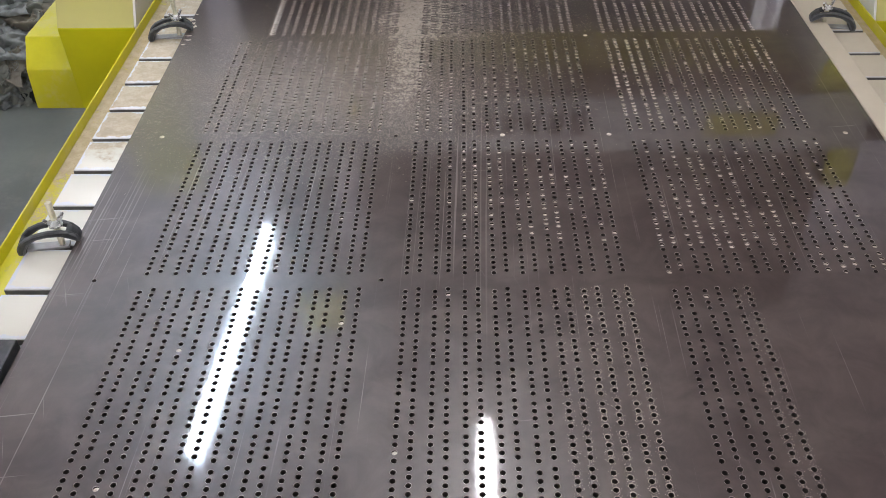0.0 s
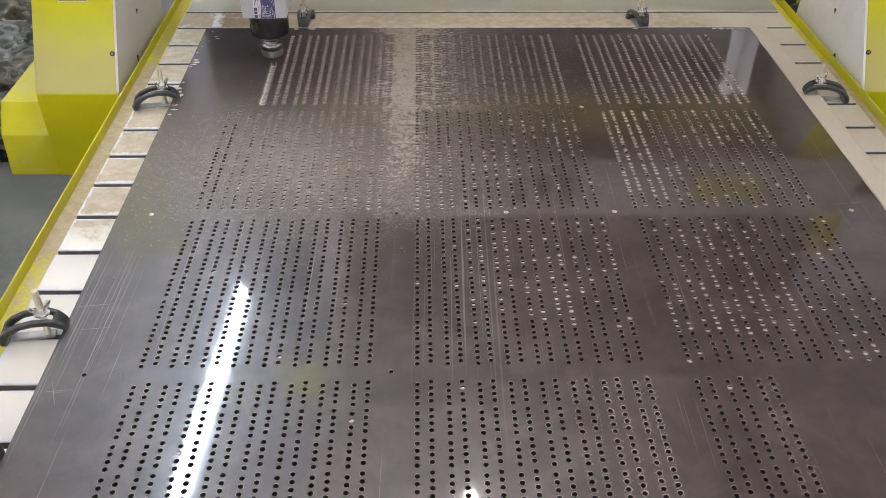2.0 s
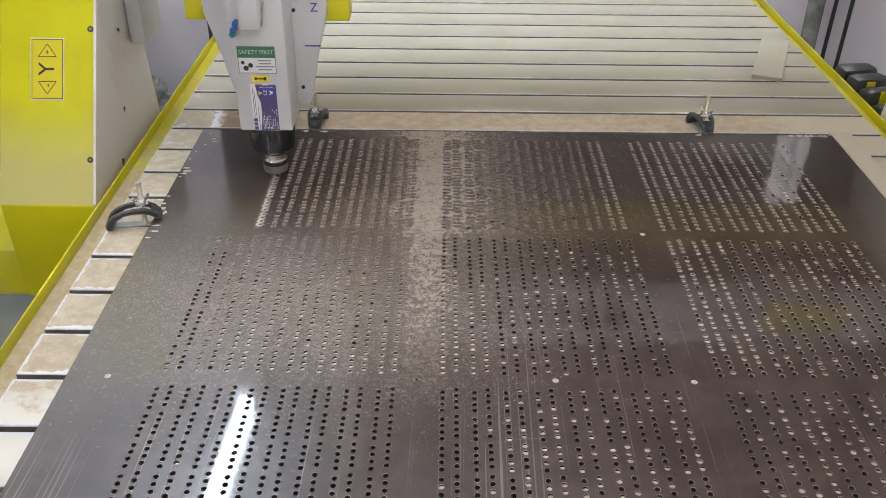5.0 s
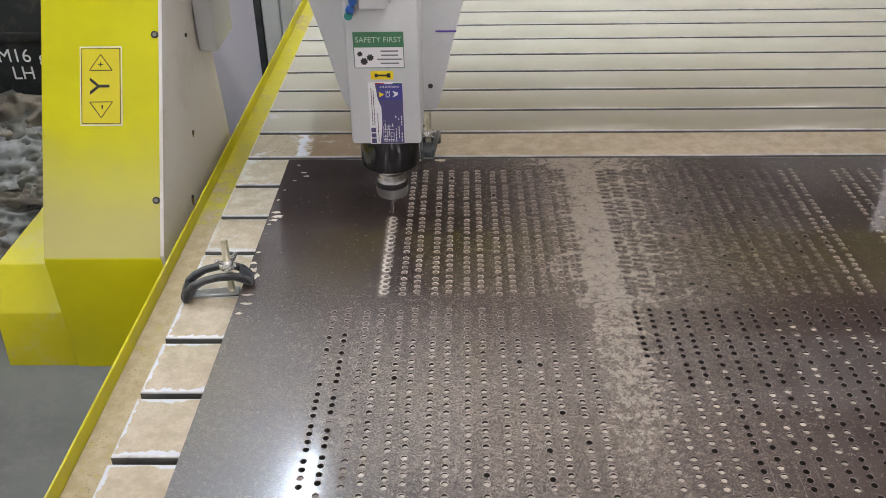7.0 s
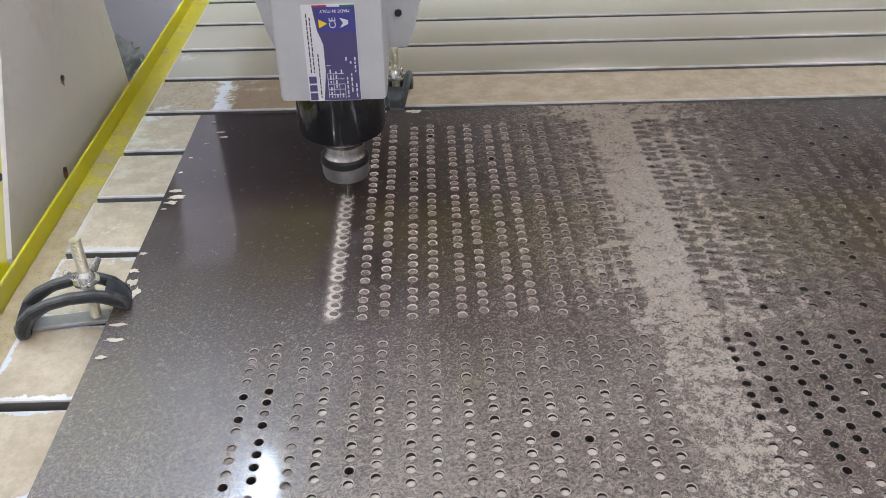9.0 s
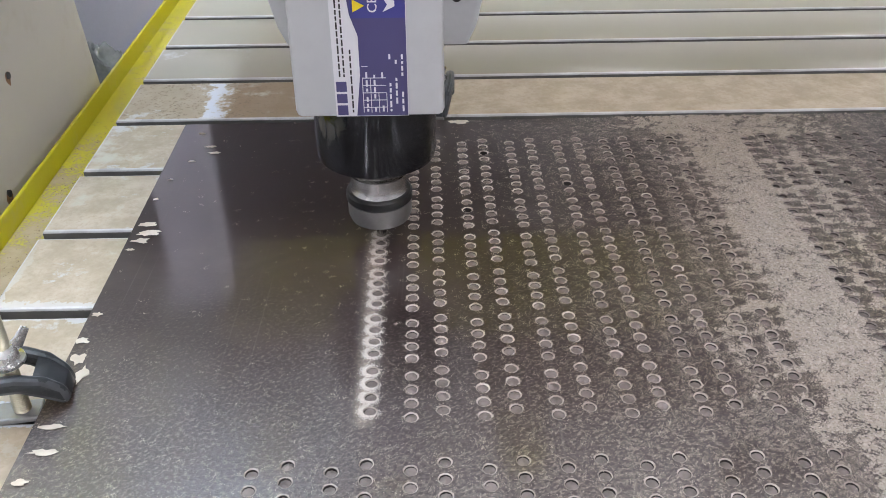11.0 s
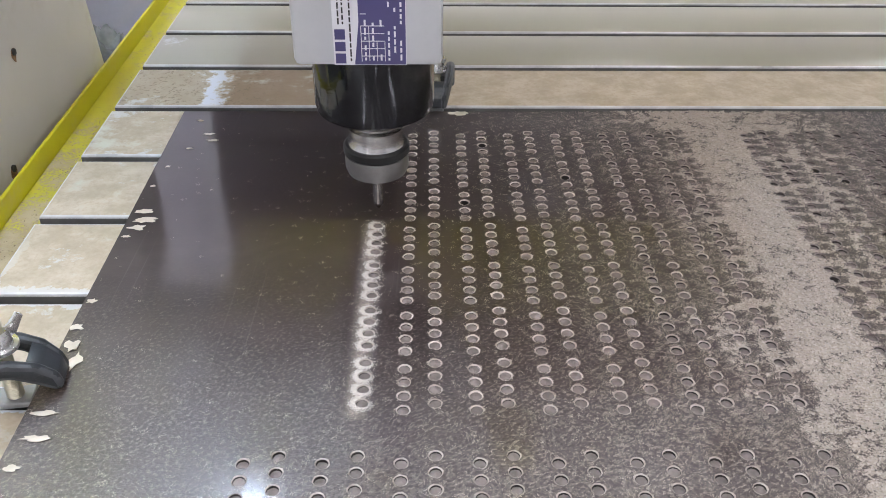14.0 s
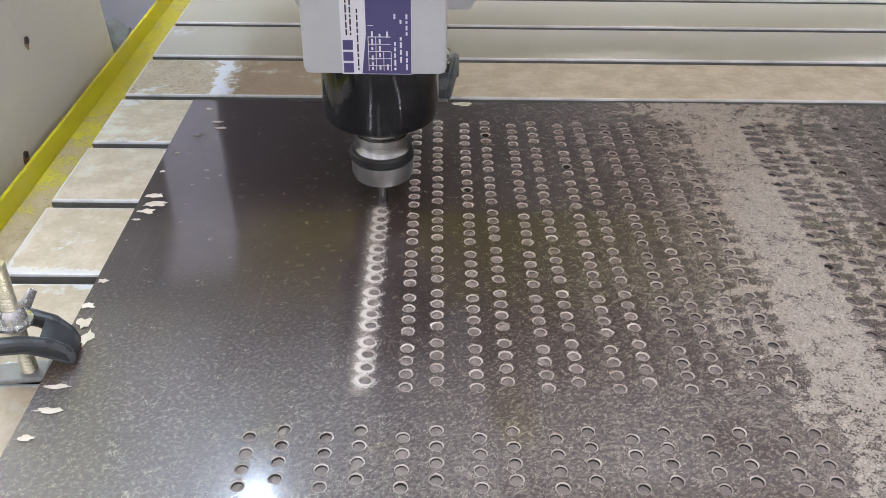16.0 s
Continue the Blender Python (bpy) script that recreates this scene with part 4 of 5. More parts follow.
def gantry():
    g = thing("gantry", "yellow and cream router gantry with grey cross beam", "gantry", (0, 0, 0))
    for s, x_in in ((-1, -POST_IN), (1, 1.26 + POST_IN)):
        a, b = sorted((x_in + s * 0.003, x_in + s * POST_W))
        bm = prism(bmesh.new(), [(-0.200, 0.795), (0.012, 1.150), (0.012, 1.48), (0.20, 1.48), (0.205, 0.593), (-0.190, 0.593)], "x", a, b, 0.003)
        post = part("post", bm, YELLOW_POST, g, "yellow sheet-metal gantry post", True)
        outer = x_in + s * POST_W
        c, d = sorted((outer, outer + s * 0.108))
        bm = prism(bmesh.new(), [(-0.180, 0.688), (-0.138, 0.748), (0.22, 0.748), (0.22, 0.593), (-0.188, 0.593)], "x", c, d, 0.003)
        part("drive_cover", bm, YELLOW, g, "yellow drive cover beside the post", True)
        p0, p1 = sorted((x_in, x_in + s * 0.003))
        bm = prism(bmesh.new(), [(-0.199, 0.800), (0.010, 1.150), (0.010, 1.47), (0.15, 1.47), (0.178, 1.0), (0.215, 0.79), (0.215, 0.74), (-0.19, 0.74)], "x", p0 - (0.002 if s > 0 else -0.0), p1 + (0.002 if s < 0 else 0))
        panel = part("inner_panel", bm, CREAM if s < 0 else PANEL_WHITE_LIT, g, "cream inner side panel" if s < 0 else "white inner side panel, lightened for lacking light")
        for y, z in ((0.015, 0.891), (-0.041, 0.808), (0.06, 1.03)):
            part("bolt", rod(bmesh.new(), (x_in, y, z), (x_in - s * 0.004, y, z), 0.0032, 8), CHANNEL, panel)
        for y, z, w, h in ((0.015, 0.889, 0.0045, 0.0075), (-0.041, 0.804, 0.0060, 0.0130)):
            drip = [(y - w * 0.7, z + 0.004), (y + w * 0.5, z + 0.005), (y + w, z), (y + w * 0.55, z - h * 0.5), (y + w * 0.15, z - h), (y - w * 0.45, z - h * 0.6), (y - w, z - 0.001)]
            part("rust_mark", prism(bmesh.new(), drip, "x", *sorted((x_in - s * 0.0021, x_in - s * 0.0027))), RUST, panel, "brown rust below a bolt")
        n = Vector((0, -0.8587, 0.5125))
        for z in (0.866, 1.064):
            y = -0.200 + (z - 0.795) * 0.597
            base = Vector((x_in + s * 0.0085, y, z))
            part("screw", rod(bmesh.new(), base - n * 0.002, base + n * 0.002, 0.0052, 12), CHANNEL, post)
            part("screw_head", rod(bmesh.new(), base + n * 0.001, base + n * 0.0026, 0.0030, 6), STEEL_DULL, post)
    # label on the sloping face
    tilt = Matrix.Translation((-0.2345, -0.200 + (1.003 - 0.795) * 0.597, 1.003)) @ Matrix.Rotation(radians(90 - 30.85), 4, "X")
    bm = boxed(-0.0295, 0.0295, -0.0550, 0.0550, 0, 0.0012)
    bmesh.ops.transform(bm, matrix=tilt, verts=bm.verts)
    lab = part("axis_label", bm, STICKER_WHITE, g, "yellow axis label with a white edge and arrows")
    bm = boxed(-0.0283, 0.0283, -0.0535, 0.0535, 0.0010, 0.0015)
    bmesh.ops.transform(bm, matrix=tilt, verts=bm.verts)
    part("label_field", bm, LABEL_YELLOW, lab, "yellow label field")
    bm = bmesh.new()
    for x0, x1, y0, y1 in ((-0.0275, 0.0275, 0.0515, 0.0523), (-0.0275, 0.0275, -0.0523, -0.0515), (-0.0275, -0.0267, -0.052, 0.052), (0.0267, 0.0275, -0.052, 0.052)):
        box(bm, x0, x1, y0, y1, 0.0013, 0.0020)
    for s in (1, -1):
        tri = [Vector((-0.016, s * 0.022, 0)), Vector((0.016, s * 0.022, 0)), Vector((0, s * 0.044, 0))]
        for p, q in zip(tri, tri[1:] + tri[:1]):
            rod(bm, p + Vector((0, 0, 0.0017)), q + Vector((0, 0, 0.0017)), 0.0006, 4)
    bmesh.ops.transform(bm, matrix=tilt, verts=bm.verts)
    part("label_outline", bm, INK, lab)
    lettering("letter", "Y", 0.040, tilt @ pose(0, 0, 0.0019, 0, 0, 90), INK, lab)
    lettering("plus", "+", 0.015, tilt @ pose(0, 0.029, 0.0019), INK, lab)
    lettering("minus", "-", 0.020, tilt @ pose(0, -0.029, 0.0019, 0, 0, 90), INK, lab)
    # cross beam
    part("beam", boxed(-0.045, 1.575, -0.012, 0.33, 1.185, 1.347, 0.004), HEAD_GREY, g, "grey cross beam", True)
    part("beam_end", boxed(-0.315, -0.047, 0.21, 0.33, 1.285, 1.347, 0.006), HEAD_GREY, g, "", True)
    part("beam_underside", boxed(-0.045, 1.41, 0.112, 0.328, 1.176, 1.1845, 0.002), YELLOW_DUSTY, g, "dusty yellow plate under the beam")
    part("beam_front_plate", boxed(-0.045, 1.41, -0.010, 0.110, 1.176, 1.1845, 0.002), PLY, g, "brown primed strip under the beam")
    for n in range(6):
        x = 0.53 + n * 0.058
        part("beam_mark", boxed(x, x + 0.038, -0.0150, -0.0125, 1.232, 1.300, 0.002), INK, g, "dark lettering shapes on the beam")
    part("beam_badge", boxed(1.16, 1.34, -0.0150, -0.0125, 1.235, 1.30, 0.002), YELLOW, g, "yellow plate on the beam")
    # added box that keeps the back fill tubes out of the sheet's reflection
    part("cable_tray", boxed(0.27, 1.50, 0.0, 0.36, 1.349, 1.90, 0.01), BLOCKER_BROWN, g, "brown-grey box added on the beam to hide the back tubes", True)
    part("z_motor_cover", boxed(0.085, 0.205, -0.125, -0.014, 1.30, 1.74, 0.006), CHAIN_BLACK, g, "black motor cover above the head", True)
    part("z_motor_cap", boxed(0.085, 0.205, -0.125, -0.014, 1.742, 1.88, 0.006), YELLOW, g, "yellow cap of the motor cover", True)
    for x in (-0.147, 1.395):
        part("cable_bracket", boxed(x, x + 0.03, 0.11, 0.225, 0.985, 1.16, 0.006), HEAD_GREY, g, "", True)
    # moving head, drawn at the lowest point of its stroke, axis at its own origin
    head = thing("spindle_head", "grey spindle head with motor, holder and drill bit", "spindle head")
    plate = [(-0.105, 1.30), (0.105, 1.30), (0.100, 1.13), (0.082, 1.06), (0.066, 0.985), (0.060, 0.972), (-0.056, 0.972), (-0.062, 0.985), (-0.080, 1.06), (-0.100, 1.13)]
    part("back_plate", prism(bmesh.new(), plate, "y", 0.034, 0.050, 0.002), HEAD_GREY, head, "tapered grey carriage plate", True)
    part("carriage_foot", boxed(-0.135, 0.135, 0.052, 0.10, 1.112, 1.150, 0.003), YELLOW, head, "yellow lower edge of the carriage", True)
    bm = boxed(-0.0435, 0.0435, -0.0445, 0.034, 0.958, 1.26, 0.004)
    part("motor_body", bm, HEAD_GREY, head, "light grey square motor body", True)
    part("nose", lathe(bmesh.new(), [(0.0388, 0.958), (0.0388, 0.919), (0.0376, 0.9135), (0.0330, 0.910), (0.025, 0.907), (0.018, 0.905)], 48), BLACK_GLOSS, head, "glossy black spindle nose", True)
    part("tool_holder", lathe(bmesh.new(), [(0.0168, 0.906), (0.0168, 0.9045), (0.0150, 0.9035), (0.0150, 0.8995), (0.0182, 0.8985), (0.0184, 0.894), (0.0178, 0.8935), (0.0178, 0.889), (0.0200, 0.885)], 48), STEEL, head, "bright steel tool holder", True)
    part("holder_ring", lathe(bmesh.new(), [(0.0208, 0.8865), (0.0222, 0.885), (0.0222, 0.8805), (0.0208, 0.879)], 48), BLACK_RUBBER, head, "black ring on the holder", True)
    part("collet_nut", lathe(bmesh.new(), [(0.0214, 0.879), (0.0214, 0.8695), (0.0198, 0.8652), (0.012, 0.8632), (0.005, 0.8635)], 48), NUT_GREY, head, "dull grey collet nut", True)
    bm = bmesh.new()
    lathe(bm, [(0.0034, 0.862), (0.0034, 0.840), (0.0030, 0.838), (0.0006, 0.8345)], 10)
    part("drill_bit", bm, STEEL, head, "steel drill bit", True)
    # plates and stickers on the motor
    f = -0.0448
    plate_ob = part("rating_plate", boxed(-0.0195, 0.0225, f - 0.0005, f + 0.0004, 0.9595, 1.040), STICKER_WHITE, head, "indigo and white motor rating plate")
    bm = prism(bmesh.new(), [(-0.0075, 0.9600), (0.0222, 0.9600), (0.0222, 1.0395), (-0.0110, 1.0395), (-0.0085, 1.020), (-0.0045, 1.008), (-0.0045, 0.985)], "y", f - 0.0009, f - 0.0004)
    part("plate_field", bm, STICKER_BLUE, plate_ob)
    bm = bmesh.new()
    for z in (0.965, 0.9695, 0.974, 0.9785, 0.983):
        box(bm, -0.0035, 0.010, f - 0.0011, f - 0.0008, z, z + 0.0004)
    for x in (-0.0035, 0.0010, 0.0055, 0.010):
        box(bm, x, x + 0.0004, f - 0.0011, f - 0.0008, 0.962, 0.983 if x < 0.004 else 0.974)
    box(bm, -0.0035, 0.0, f - 0.0011, f - 0.0008, 0.990, 0.9904)
    rng = random.Random(3)
    for x in (-0.0015, 0.003, 0.0075, 0.012, 0.0155, 0.019):
        z = 0.9625
        while z < (0.998 if x > 0.011 else 0.984):
            h = rng.uniform(0.001, 0.004)
            if rng.random() < 0.75:
                box(bm, x, x + 0.0011, f - 0.0011, f - 0.0008, z, z + h)
            z += h + 0.0012
    part("plate_print", bm, STICKER_WHITE, plate_ob)
    bm = bmesh.new()
    for x0, x1, z0, z1 in ((-0.0185, -0.0125, 0.9605, 0.9665), (-0.0185, -0.0125, 0.9680, 0.9735), (-0.0185, -0.0125, 0.9750, 0.9810)):
        box(bm, x0, x1, f - 0.0008, f - 0.0004, z0, z1)
    part("maker_mark", bm, STICKER_BLUE, plate_ob)
    bm = bmesh.new()
    for x, z0, z1 in ((-0.0100, 0.962, 1.000), (-0.0165, 0.984, 1.034), (-0.0140, 0.984, 1.030)):
        z = z0
        while z < z1:
            h = rng.uniform(0.0015, 0.005)
            box(bm, x, x + 0.0009, f - 0.0008, f - 0.0004, z, min(z + h, z1))
            z += h + 0.001
    part("side_print", bm, INK, plate_ob)
    bm = prism(bmesh.new(), [(0.0 - 0.0065, 1.0215), (0.0 - 0.0065, 1.0285), (-0.0005 + 0.0005, 1.025)], "y", f - 0.0015, f - 0.0010)
    part("warning_triangle", bm, STICKER_YELLOW, plate_ob)
    lettering("mark", "CE", 0.0075, pose(0.0045, f - 0.0013, 1.0255, 90, 0, 0) @ pose(0, 0, 0, 0, 0, 90), STICKER_WHITE, plate_ob, 0.0002)
    part("plate_header", boxed(-0.0080, 0.0221, f - 0.00105, f - 0.0008, 1.0180, 1.0383), HEADER_BLUE, plate_ob, "brighter blue head of the plate")
    for x0, x1, m in ((-0.0105, 0.0005, STRIPE_RED), (0.0005, 0.0105, STICKER_WHITE), (0.0105, 0.0221, STICKER_GREEN)):
        part("stripe", boxed(x0, x1, f - 0.0011, f - 0.0008, 1.0383, 1.0397), m, plate_ob)
    lettering("origin_mark", "MADE IN ITALY", 0.0034, pose(0.0065, f - 0.0012, 1.0350, 90, 0, 0) @ pose(0, 0, 0, 0, 0, 180), STICKER_WHITE, plate_ob, 0.0002)
    bm = prism(bmesh.new(), [(0.0100, 1.0215), (0.0165, 1.0245), (0.0165, 1.0275), (0.0100, 1.0295), (0.0125, 1.0255)], "y", f - 0.0015, f - 0.0010)
    part("print_shape", bm, STICKER_WHITE, plate_ob)
    bar = part("tool_sticker", boxed(-0.0150, 0.0120, f - 0.0005, f + 0.0004, 1.0440, 1.0545), STICKER_YELLOW, head, "yellow sticker with a black spanner")
    bm = boxed(-0.008, 0.005, f - 0.0008, f - 0.0004, 1.0480, 1.0503)
    box(bm, 0.004, 0.0085, f - 0.0008, f - 0.0004, 1.0465, 1.0518)
    box(bm, -0.0105, -0.007, f - 0.0008, f - 0.0004, 1.0468, 1.0515)
    part("spanner_print", bm, INK, bar)
    sign = part("safety_sign", boxed(-0.0330, 0.0250, f - 0.0005, f + 0.0004, 1.0590, 1.1020), STICKER_WHITE, head, "green and white safety sign")
    part("sign_border", boxed(-0.0330, 0.0250, f - 0.0008, f - 0.0004, 1.0840, 1.1020), STICKER_GREEN, sign, "green header band")
    lettering("sign_title", "SAFETY FIRST", 0.0092, pose(-0.004, f - 0.0010, 1.0930, 90, 0, 0), SIGN_PALE, sign, 0.0002)
    for n, wide in enumerate((0.0105, 0.0100, 0.0150, 0.0110)):
        part("text_bar", boxed(0.0085 - wide, 0.0085 + wide, f - 0.0008, f - 0.0004, 1.0785 - n * 0.0050, 1.0801 - n * 0.0050), INK_GREY, sign)
    for x0, x1, z0, z1 in ((-0.0338, 0.0258, 1.1018, 1.1026), (-0.0338, 0.0258, 1.0584, 1.0592), (-0.0338, -0.0330, 1.0584, 1.1026), (0.0250, 0.0258, 1.0584, 1.1026)):
        part("sign_edge", boxed(x0, x1, f - 0.0009, f - 0.0003, z0, z1), STICKER_GREEN, sign)
    bm = bmesh.new()
    for cx, cz, r in ((-0.0220, 1.0668, 0.0050), (-0.0145, 1.0715, 0.0046), (-0.0265, 1.0760, 0.0036)):
        teeth = [(cx + (r if k % 2 else r * 0.72) * math.cos(k * math.pi / 8), cz + (r if k % 2 else r * 0.72) * math.sin(k * math.pi / 8)) for k in range(16)]
        prism(bm, teeth, "y", f - 0.0008, f - 0.0004)
    part("gear_print", bm, INK, sign)
    lettering("axis_letter", "Z", 0.020, pose(0.080, 0.0335, 1.140, 90, 0, 0), INK_PURPLE, head, 0.0003)
    part("marker_line", boxed(0.061, 0.087, 0.0330, 0.0345, 1.0755, 1.0775), INK_PURPLE, head, "purple marker stroke")
    part("plate_hole", rod(bmesh.new(), (0.053, 0.0345, 1.004), (0.053, 0.0325, 1.004), 0.0032, 10), CHANNEL, head)
    part("plate_hole", rod(bmesh.new(), (0.047, 0.0345, 1.136), (0.047, 0.0325, 1.136), 0.0032, 10), CHANNEL, head)
    part("terminal_box", boxed(-0.022, 0.010, f - 0.022, f + 0.0004, 1.135, 1.20, 0.003), HEAD_GREY, head, "", True)
    part("latch", rod(bmesh.new(), (0.012, f - 0.014, 1.140), (0.016, f - 0.006, 1.175), 0.0016, 8), STEEL, head)
    for x, z, m in ((-0.034, 1.131, INK_BLUE), (-0.030, 1.141, INK_BLUE), (-0.036, 1.124, INK_TEAL)):
        part("air_fitting", rod(bmesh.new(), (x, f + 0.0004, z), (x, f - 0.010, z), 0.0048, 12), m, head, "coloured air hose fitting", True)
    return g, head


INK_BLUE = plain("blue_fitting", (0.03, 0.12, 0.42), 0.3)
INK_TEAL = plain("teal_fitting", (0.02, 0.20, 0.18), 0.3)


# ---- clutter round the machine ----
def soft(ob):
    """Lets shading run smoothly over every crease."""
    sharp = ob.data.attributes.get("sharp_edge")
    if sharp:
        ob.data.attributes.remove(sharp)


def crumpled(name, at, size, material, seed, label, category, rough=0.35):
    bm = bmesh.new()
    bmesh.ops.create_icosphere(bm, subdivisions=5, radius=1)
    off = Vector((seed * 3.7, seed * 1.3, seed * 2.1))
    for v in bm.verts:
        p = v.co.copy()
        bent = p + 0.35 * noise.noise_vector(p * 2.2 + off)
        crease = sum(k * (0.35 - abs(noise.noise(bent * f + off))) for k, f in ((1.0, 2.4), (0.7, 5.0), (0.45, 9.5), (0.25, 19.0)))
        q = p * (1 + 0.35 * noise.noise(p * 1.3 + off) + rough * crease)
        v.co = Vector((q.x * size[0], q.y * size[1], max(q.z * size[2], -size[2] * 0.55)))
    ob = tagged(part(name, bm, material, None, "", True), label, category)
    soft(ob)
    ob.location = at
    return ob


def folded(name, m, size, material, seed, label):
    """A creased piece of sheeting with sharp folds and a thin edge."""
    nx, ny, rows = 40, 30, []
    off = Vector((seed * 1.9, seed * 2.7, seed * 0.6))
    bm = bmesh.new()
    for side in (0.0, -0.004):
        grid = []
        for i in range(nx):
            for j in range(ny):
                u, v = i / (nx - 1) * 2 - 1, j / (ny - 1) * 2 - 1
                p = Vector((u, v, 0)) * 1.7 + off
                h = 0.9 * (0.4 - abs(noise.noise(p))) + 0.6 * (0.4 - abs(noise.noise(p * 2.3))) + 0.16 * (0.4 - abs(noise.noise(p * 5.1))) - 0.35 * (u * u + v * v)
                ragged = 1 + 0.22 * noise.noise(Vector((u * 2, v * 2, seed)))
                grid.append(bm.verts.new((u * size[0] * ragged, v * size[1] * ragged, h * size[1] * 0.9 + side)))
        rows.append(grid)
    for s, grid in enumerate(rows):
        for i in range(nx - 1):
            for j in range(ny - 1):
                q = [grid[i * ny + j], grid[(i + 1) * ny + j], grid[(i + 1) * ny + j + 1], grid[i * ny + j + 1]]
                bm.faces.new(q if s == 0 else q[::-1])
    ring = [i * ny for i in range(nx)] + [(nx - 1) * ny + j for j in range(1, ny)] + [i * ny + ny - 1 for i in range(nx - 2, -1, -1)] + [j for j in range(ny - 2, 0, -1)]
    for a, b in zip(ring, ring[1:] + ring[:1]):
        bm.faces.new((rows[0][b], rows[0][a], rows[1][a], rows[1][b]))
    ob = tagged(part(name, bm, material, None, "", True), label, "plastic sheet" if "plastic" in label else "sacking")
    soft(ob)
    ob.matrix_basis = m
    return ob


def clutter():
    rng = random.Random(21)
    c = thing("storage_crate", "black storage crate with white painted lettering", "crate")
    part("crate_body", boxed(-2.1, -0.75, 1.30, 1.70, 0.0, 0.86, 0.012), CRATE_BLACK, c, "", True)
    part("crate_rim", boxed(-2.12, -0.73, 1.285, 1.71, 0.60, 0.63, 0.008), CRATE_BLACK, c, "", True)
    for x, two in ((-1.075, "LH"), (-1.29, "RH")):
        lettering("painted_mark", "M16", 0.058, pose(x + 0.004, 1.297, 0.556, 90, 0, 0), WHITE_PAINT, c)
        lettering("painted_mark", two, 0.058, pose(x + 0.020, 1.297, 0.502, 90, 0, 0), WHITE_PAINT, c)
    lettering("painted_mark", "8 x 30", 0.050, pose(-0.935, 1.297, 0.540, 90, 0, 0), WHITE_PAINT, c)
    lettering("painted_mark", "2 x 20", 0.044, pose(-0.930, 1.297, 0.495, 90, 0, 0), WHITE_PAINT, c)
    for k in range(20):
        x, y = rng.uniform(-1.55, -0.72), rng.uniform(1.0, 1.22)
        z = rng.uniform(0.03, 0.36) * (0.55 + 0.45 * (y - 0.98) / 0.24)
        s = rng.uniform(0.07, 0.16)
        dark = k % 3 != 0
        crumpled("waste_bag", (x, y, z), (s * rng.uniform(0.8, 1.5), s, s * rng.uniform(0.5, 0.9)), BAG_DARK if dark else BAG_GREY, k + 1, "crumpled dark sack of workshop waste" if dark else "crumpled olive-grey sack of workshop waste", "waste bag", 0.6)
    kinds = ((BAG_CLEAR, "folded clear plastic sheet on the waste heap"), (BAG_GREY, "folded olive-grey sacking on the waste heap"), (BAG_CLEAR, "folded clear plastic sheet on the waste heap"), (BAG_DARK, "folded black plastic sheet on the waste heap"), (SACK_TAN, "folded tan sacking on the waste heap"))
    for k in range(40):
        x, y = rng.uniform(-1.5, -0.74), rng.uniform(0.84, 1.16)
        z = 0.05 + 0.36 * max(0.0, (y - 0.86) / 0.30) * rng.uniform(0.75, 1.05)
        m, text = kinds[k % 5]
        folded("waste_sheet", pose(x, y, z, rng.uniform(15, 75), rng.uniform(-35, 35), rng.uniform(-60, 60)), (rng.uniform(0.09, 0.17), rng.uniform(0.06, 0.12)), m, k, text)
    # larger sacks and sheets thrown on the front of the heap
    for k, (x, y, z, rx, ry, rz, w, h, m, text) in enumerate((
            (-1.02, 1.06, 0.41, 62, 6, 8, 0.17, 0.115, SACK_TAN, "large brown-tan sacking on the waste heap"),
            (-0.80, 1.04, 0.42, 58, -14, -20, 0.15, 0.13, BAG_DARK, "large dark plastic sheet on the waste heap"),
            (-0.96, 0.99, 0.37, 48, 4, 14, 0.16, 0.09, BAG_CLEAR, "large clear plastic sheet on the waste heap"),
            (-1.20, 1.02, 0.38, 55, 10, 20, 0.18, 0.12, BAG_GREY, "large olive-grey sacking on the waste heap"),
            (-0.99, 0.95, 0.30, 35, -8, -12, 0.19, 0.055, SACK_TAN, "long tan sacking on the waste heap"),
            (-0.84, 0.96, 0.32, 42, 12, 10, 0.12, 0.08, BAG_GREY, "large olive-grey sacking on the waste heap"),
            (-1.02, 0.91, 0.22, 50, 5, 10, 0.11, 0.075, BAG_CLEAR, "large clear plastic sheet on the waste heap"),
            (-0.85, 0.92, 0.21, 45, -10, -8, 0.10, 0.07, BAG_DARK, "large dark plastic sheet on the waste heap"))):
        folded("waste_sheet", pose(x, y, z, rx, ry, rz), (w, h), m, 60 + k, text)
    # tangle of turned metal chips at the foot of the heap
    bm = bmesh.new()
    for k in range(110):
        base = Vector((rng.uniform(-1.30, -0.86), rng.uniform(0.80, 0.93), rng.uniform(0.03, 0.20)))
        turn = Euler((rng.uniform(0, 6), rng.uniform(0, 6), rng.uniform(0, 6))).to_matrix()
        r, step = rng.uniform(0.006, 0.013), rng.uniform(0.002, 0.004)
        last = None
        for n in range(10):
            p = base + turn @ Vector((r * math.cos(n * 0.8), r * math.sin(n * 0.8), step * n))
            if last is not None:
                rod(bm, last, p, 0.0011, 4)
            last = p
    tagged(part("metal_swarf", bm, STEEL_DULL), "tangled curls of grey metal swarf", "swarf", kind="stuff")
    tagged(part("wood_block", boxed(-1.10, -0.97, 0.84, 0.90, 0, 0.05, 0.004), CRATE_BLACK), "short dark offcut on the floor", "offcut")
    crumpled("plastic_wrap", (-0.69, 1.60, 0.16), (0.095, 0.085, 0.15), BAG_CLEAR, 31, "crumpled clear plastic wrap beside the table", "plastic wrap", 0.5)
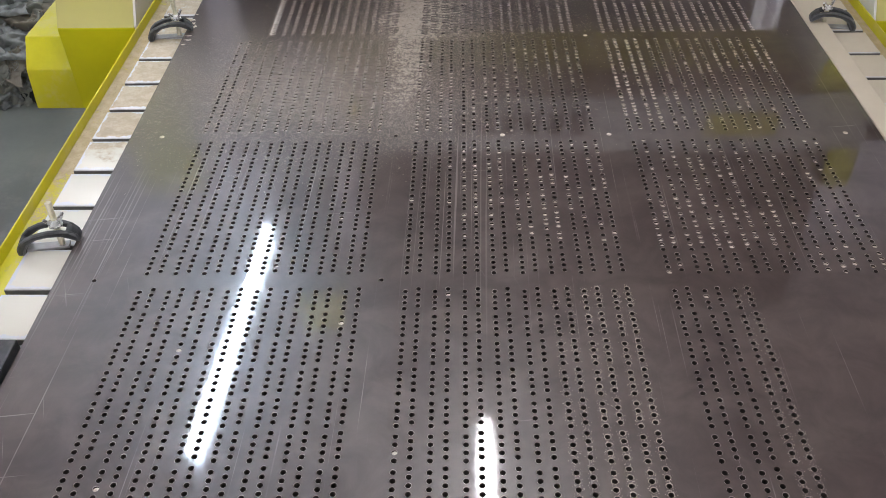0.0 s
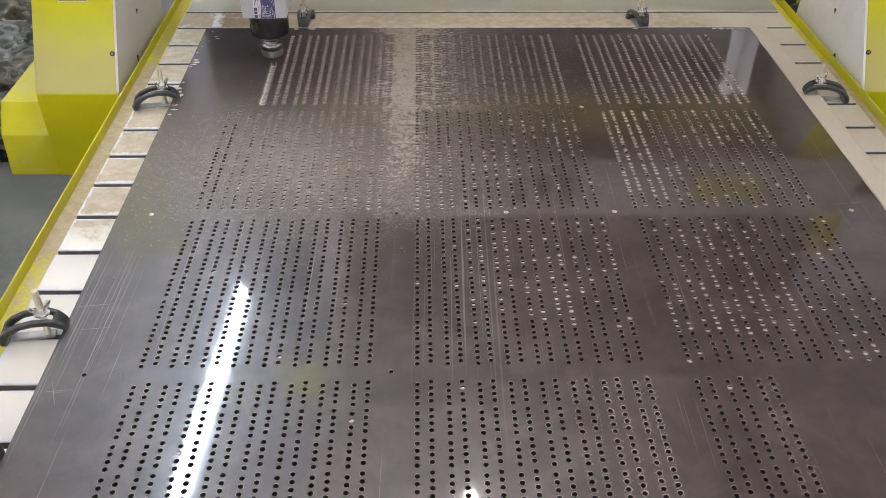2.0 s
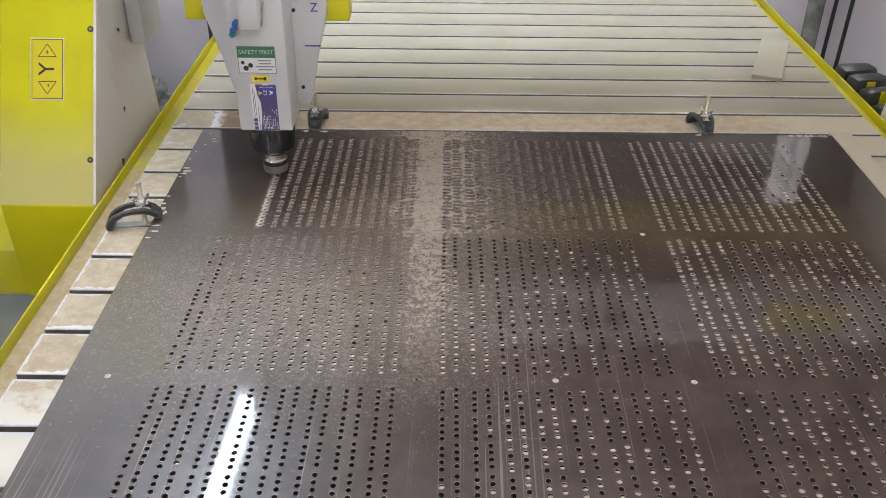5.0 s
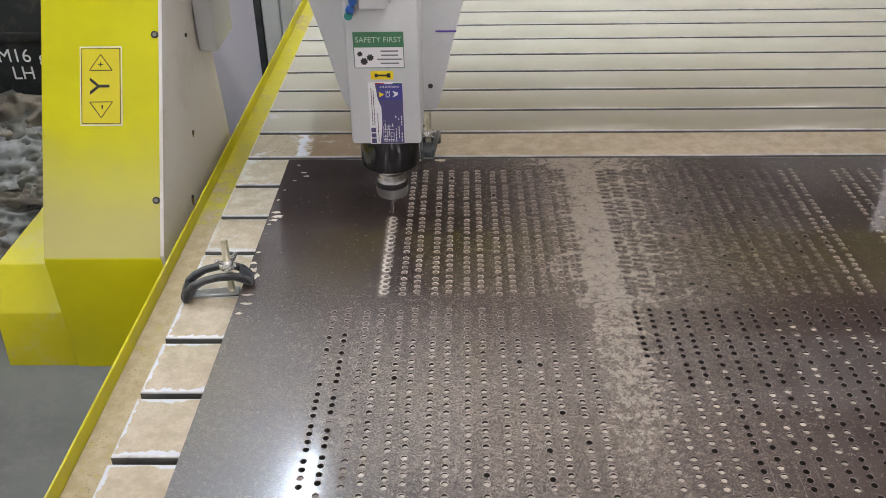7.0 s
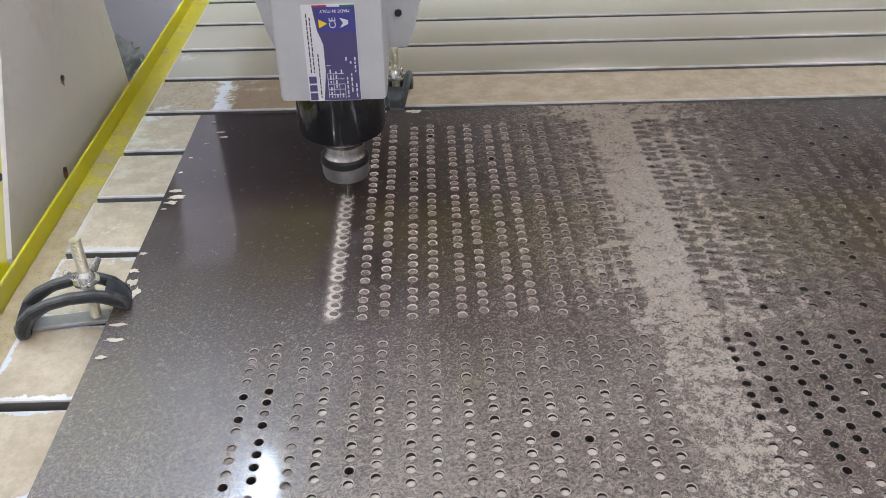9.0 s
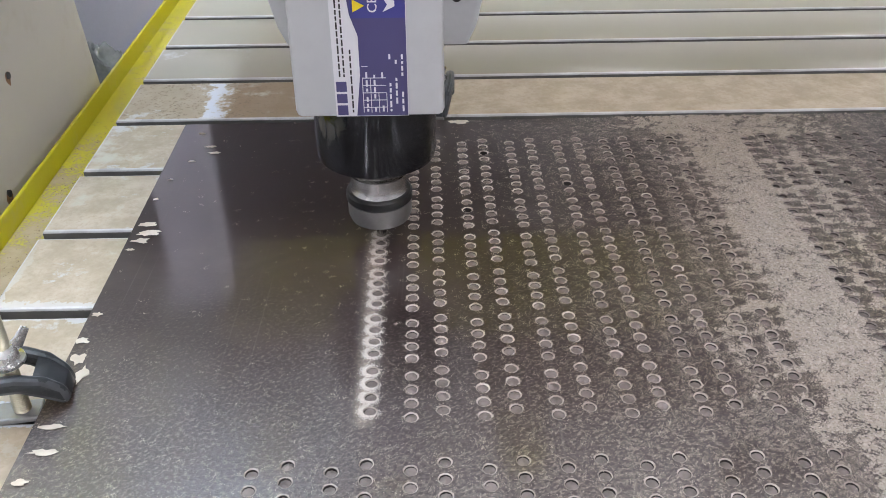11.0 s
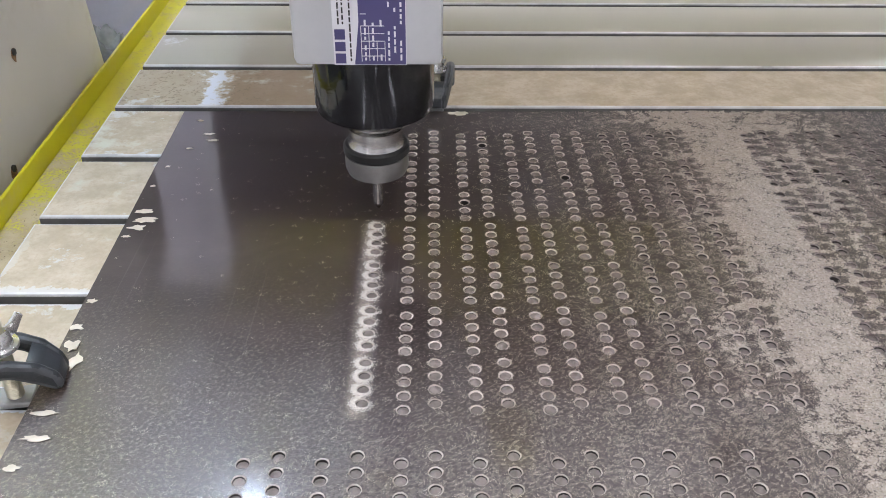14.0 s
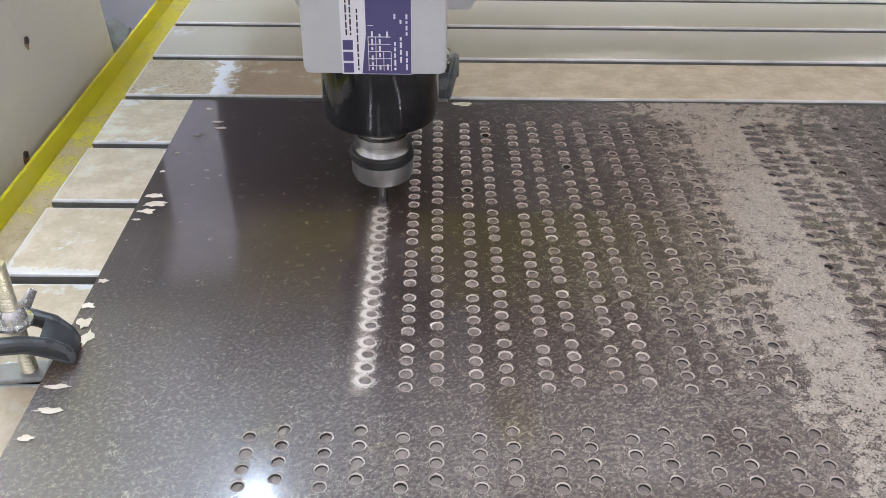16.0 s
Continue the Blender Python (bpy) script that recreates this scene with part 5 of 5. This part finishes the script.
    # cable chain and rail behind the far post
    ch = thing("cable_chain", "black plastic cable chain beside the table", "cable chain", (0, 0, 0))
    for n in range(7):
        bm = boxed(-0.045, 0.045, -0.0275, 0.0275, -0.038, 0.038, 0.016)
        link = part("link", bm, CHAIN_BLACK, ch, "", True)
        link.matrix_basis = pose(1.435 + 0.008 * n, 0.42 - n * 0.058, 0.80 - 0.003 * n * n, -12 * n * 0.4, 0, 8)
    for n in (1, 2):
        spot = part("link_tab", boxed(-0.024, -0.004, -0.0335, -0.0295, -0.006, 0.030, 0.0015), YELLOW, ch, "yellow-green tab", True)
        spot.matrix_basis = pose(1.435 + 0.008 * n, 0.42 - n * 0.058, 0.802, 0, 0, 8)
    p = thing("wall_pipe", "grey conduit pipe fixed on the wall", "pipe")
    part("pipe", rod(bmesh.new(), (1.82, 1.66, 0.0), (1.82, 1.66, 0.75), 0.03, 14), BAG_CLEAR, p, "", True)
    part("elbow", rod(bmesh.new(), (1.82, 1.66, 0.72), (1.95, 1.66, 0.80), 0.034, 14), BAG_CLEAR, p, "", True)
    for x in (1.90, 1.96):
        part("cable", rod(bmesh.new(), (x, 1.70, 0.0), (x + 0.02, 1.70, 1.4), 0.008, 8), CHAIN_BLACK, p, "", True)
    f = thing("window_frame", "grey metal frame strip on the wall", "frame")
    part("upright", boxed(-0.405, -0.345, 1.70, 1.748, 0.0, 1.30, 0.006), FRAME_GREY, f)
    part("upright", boxed(-0.341, -0.295, 1.69, 1.748, 0.0, 1.30, 0.006), FRAME_GREY, f)
    part("upright", boxed(-0.431, -0.408, 1.70, 1.748, 0.0, 1.30, 0.004), CHAIN_BLACK, f)


hall()
dark_window("window_1", -0.44, 1.82, "wide dark louvred window behind the gantry")
dark_window("window_2", 1.94, 3.2, "dark louvred window beside the first")
# first two tubes mirror in the sheet; the other seven are added fill lights
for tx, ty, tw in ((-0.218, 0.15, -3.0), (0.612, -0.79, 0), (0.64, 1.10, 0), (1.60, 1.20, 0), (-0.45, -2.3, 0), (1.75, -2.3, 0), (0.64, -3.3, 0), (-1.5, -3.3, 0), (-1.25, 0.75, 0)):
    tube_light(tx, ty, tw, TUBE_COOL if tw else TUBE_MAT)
bed()
sheet_ob = sheet()
clamps()
slot_dust()
gantry_ob, head_ob = gantry()
sawdust()
clutter()


# ---- what moves ----
STROKE = ((0.0, 0.0), (0.25, 0.008), (0.45, 0.018), (0.9, 0.026), (1.4, 0.0215), (1.9, 0.0165), (2.4, 0.0120), (2.9, 0.0105), (3.4, 0.0080), (3.9, 0.0045), (5.0, 0.001), (6.0, 0.0))


def motions():
    """The gantry steps from hole to hole while the head is up; the head plunges once every 6.5 s."""
    gantry_rows, head_rows = [], []
    y_of = {-1: DRILL_A, 0: DRILL_B, 1: DRILL_C}
    before = {-1: DRILL_A - PITCH, 0: DRILL_A, 1: DRILL_B}
    for cycle in (-1, 0, 1):
        t0 = 6.05 + 6.5 * cycle
        for tau, y in ((0.25, before[cycle]), (0.8, y_of[cycle]), (3.0, y_of[cycle]), (6.2, y_of[cycle])):
            if 0.05 < t0 + tau < 15.95:
                gantry_rows.append((t0 + tau, y))
        for tau, z in STROKE:
            if 0.05 < t0 + tau < 15.95:
                head_rows.append((t0 + tau, z))
    gantry_rows = [(0.0, DRILL_A - 0.004)] + gantry_rows + [(16.0, DRILL_C)]
    head_rows = [(0.0, 0.018)] + head_rows + [(16.0, 0.0072)]
    walk(gantry_ob, [(t, pose(0, y - DRILL_B, 0)) for t, y in gantry_rows])
    # the head rides on the gantry: its own stroke, carried along with the gantry's steps
    def glide(rows, t):
        for (t0, a), (t1, b) in zip(rows, rows[1:]):
            if t0 <= t <= t1:
                u = (t - t0) / max(t1 - t0, 1e-6)
                return a + (b - a) * u * u * (3 - 2 * u)
        return rows[-1][1]

    times = sorted({t for t, _ in gantry_rows} | {t for t, _ in head_rows})
    walk(head_ob, [(t, pose(FRESH_COLUMN_X, glide(gantry_rows, t), glide(head_rows, t))) for t in times])


motions()
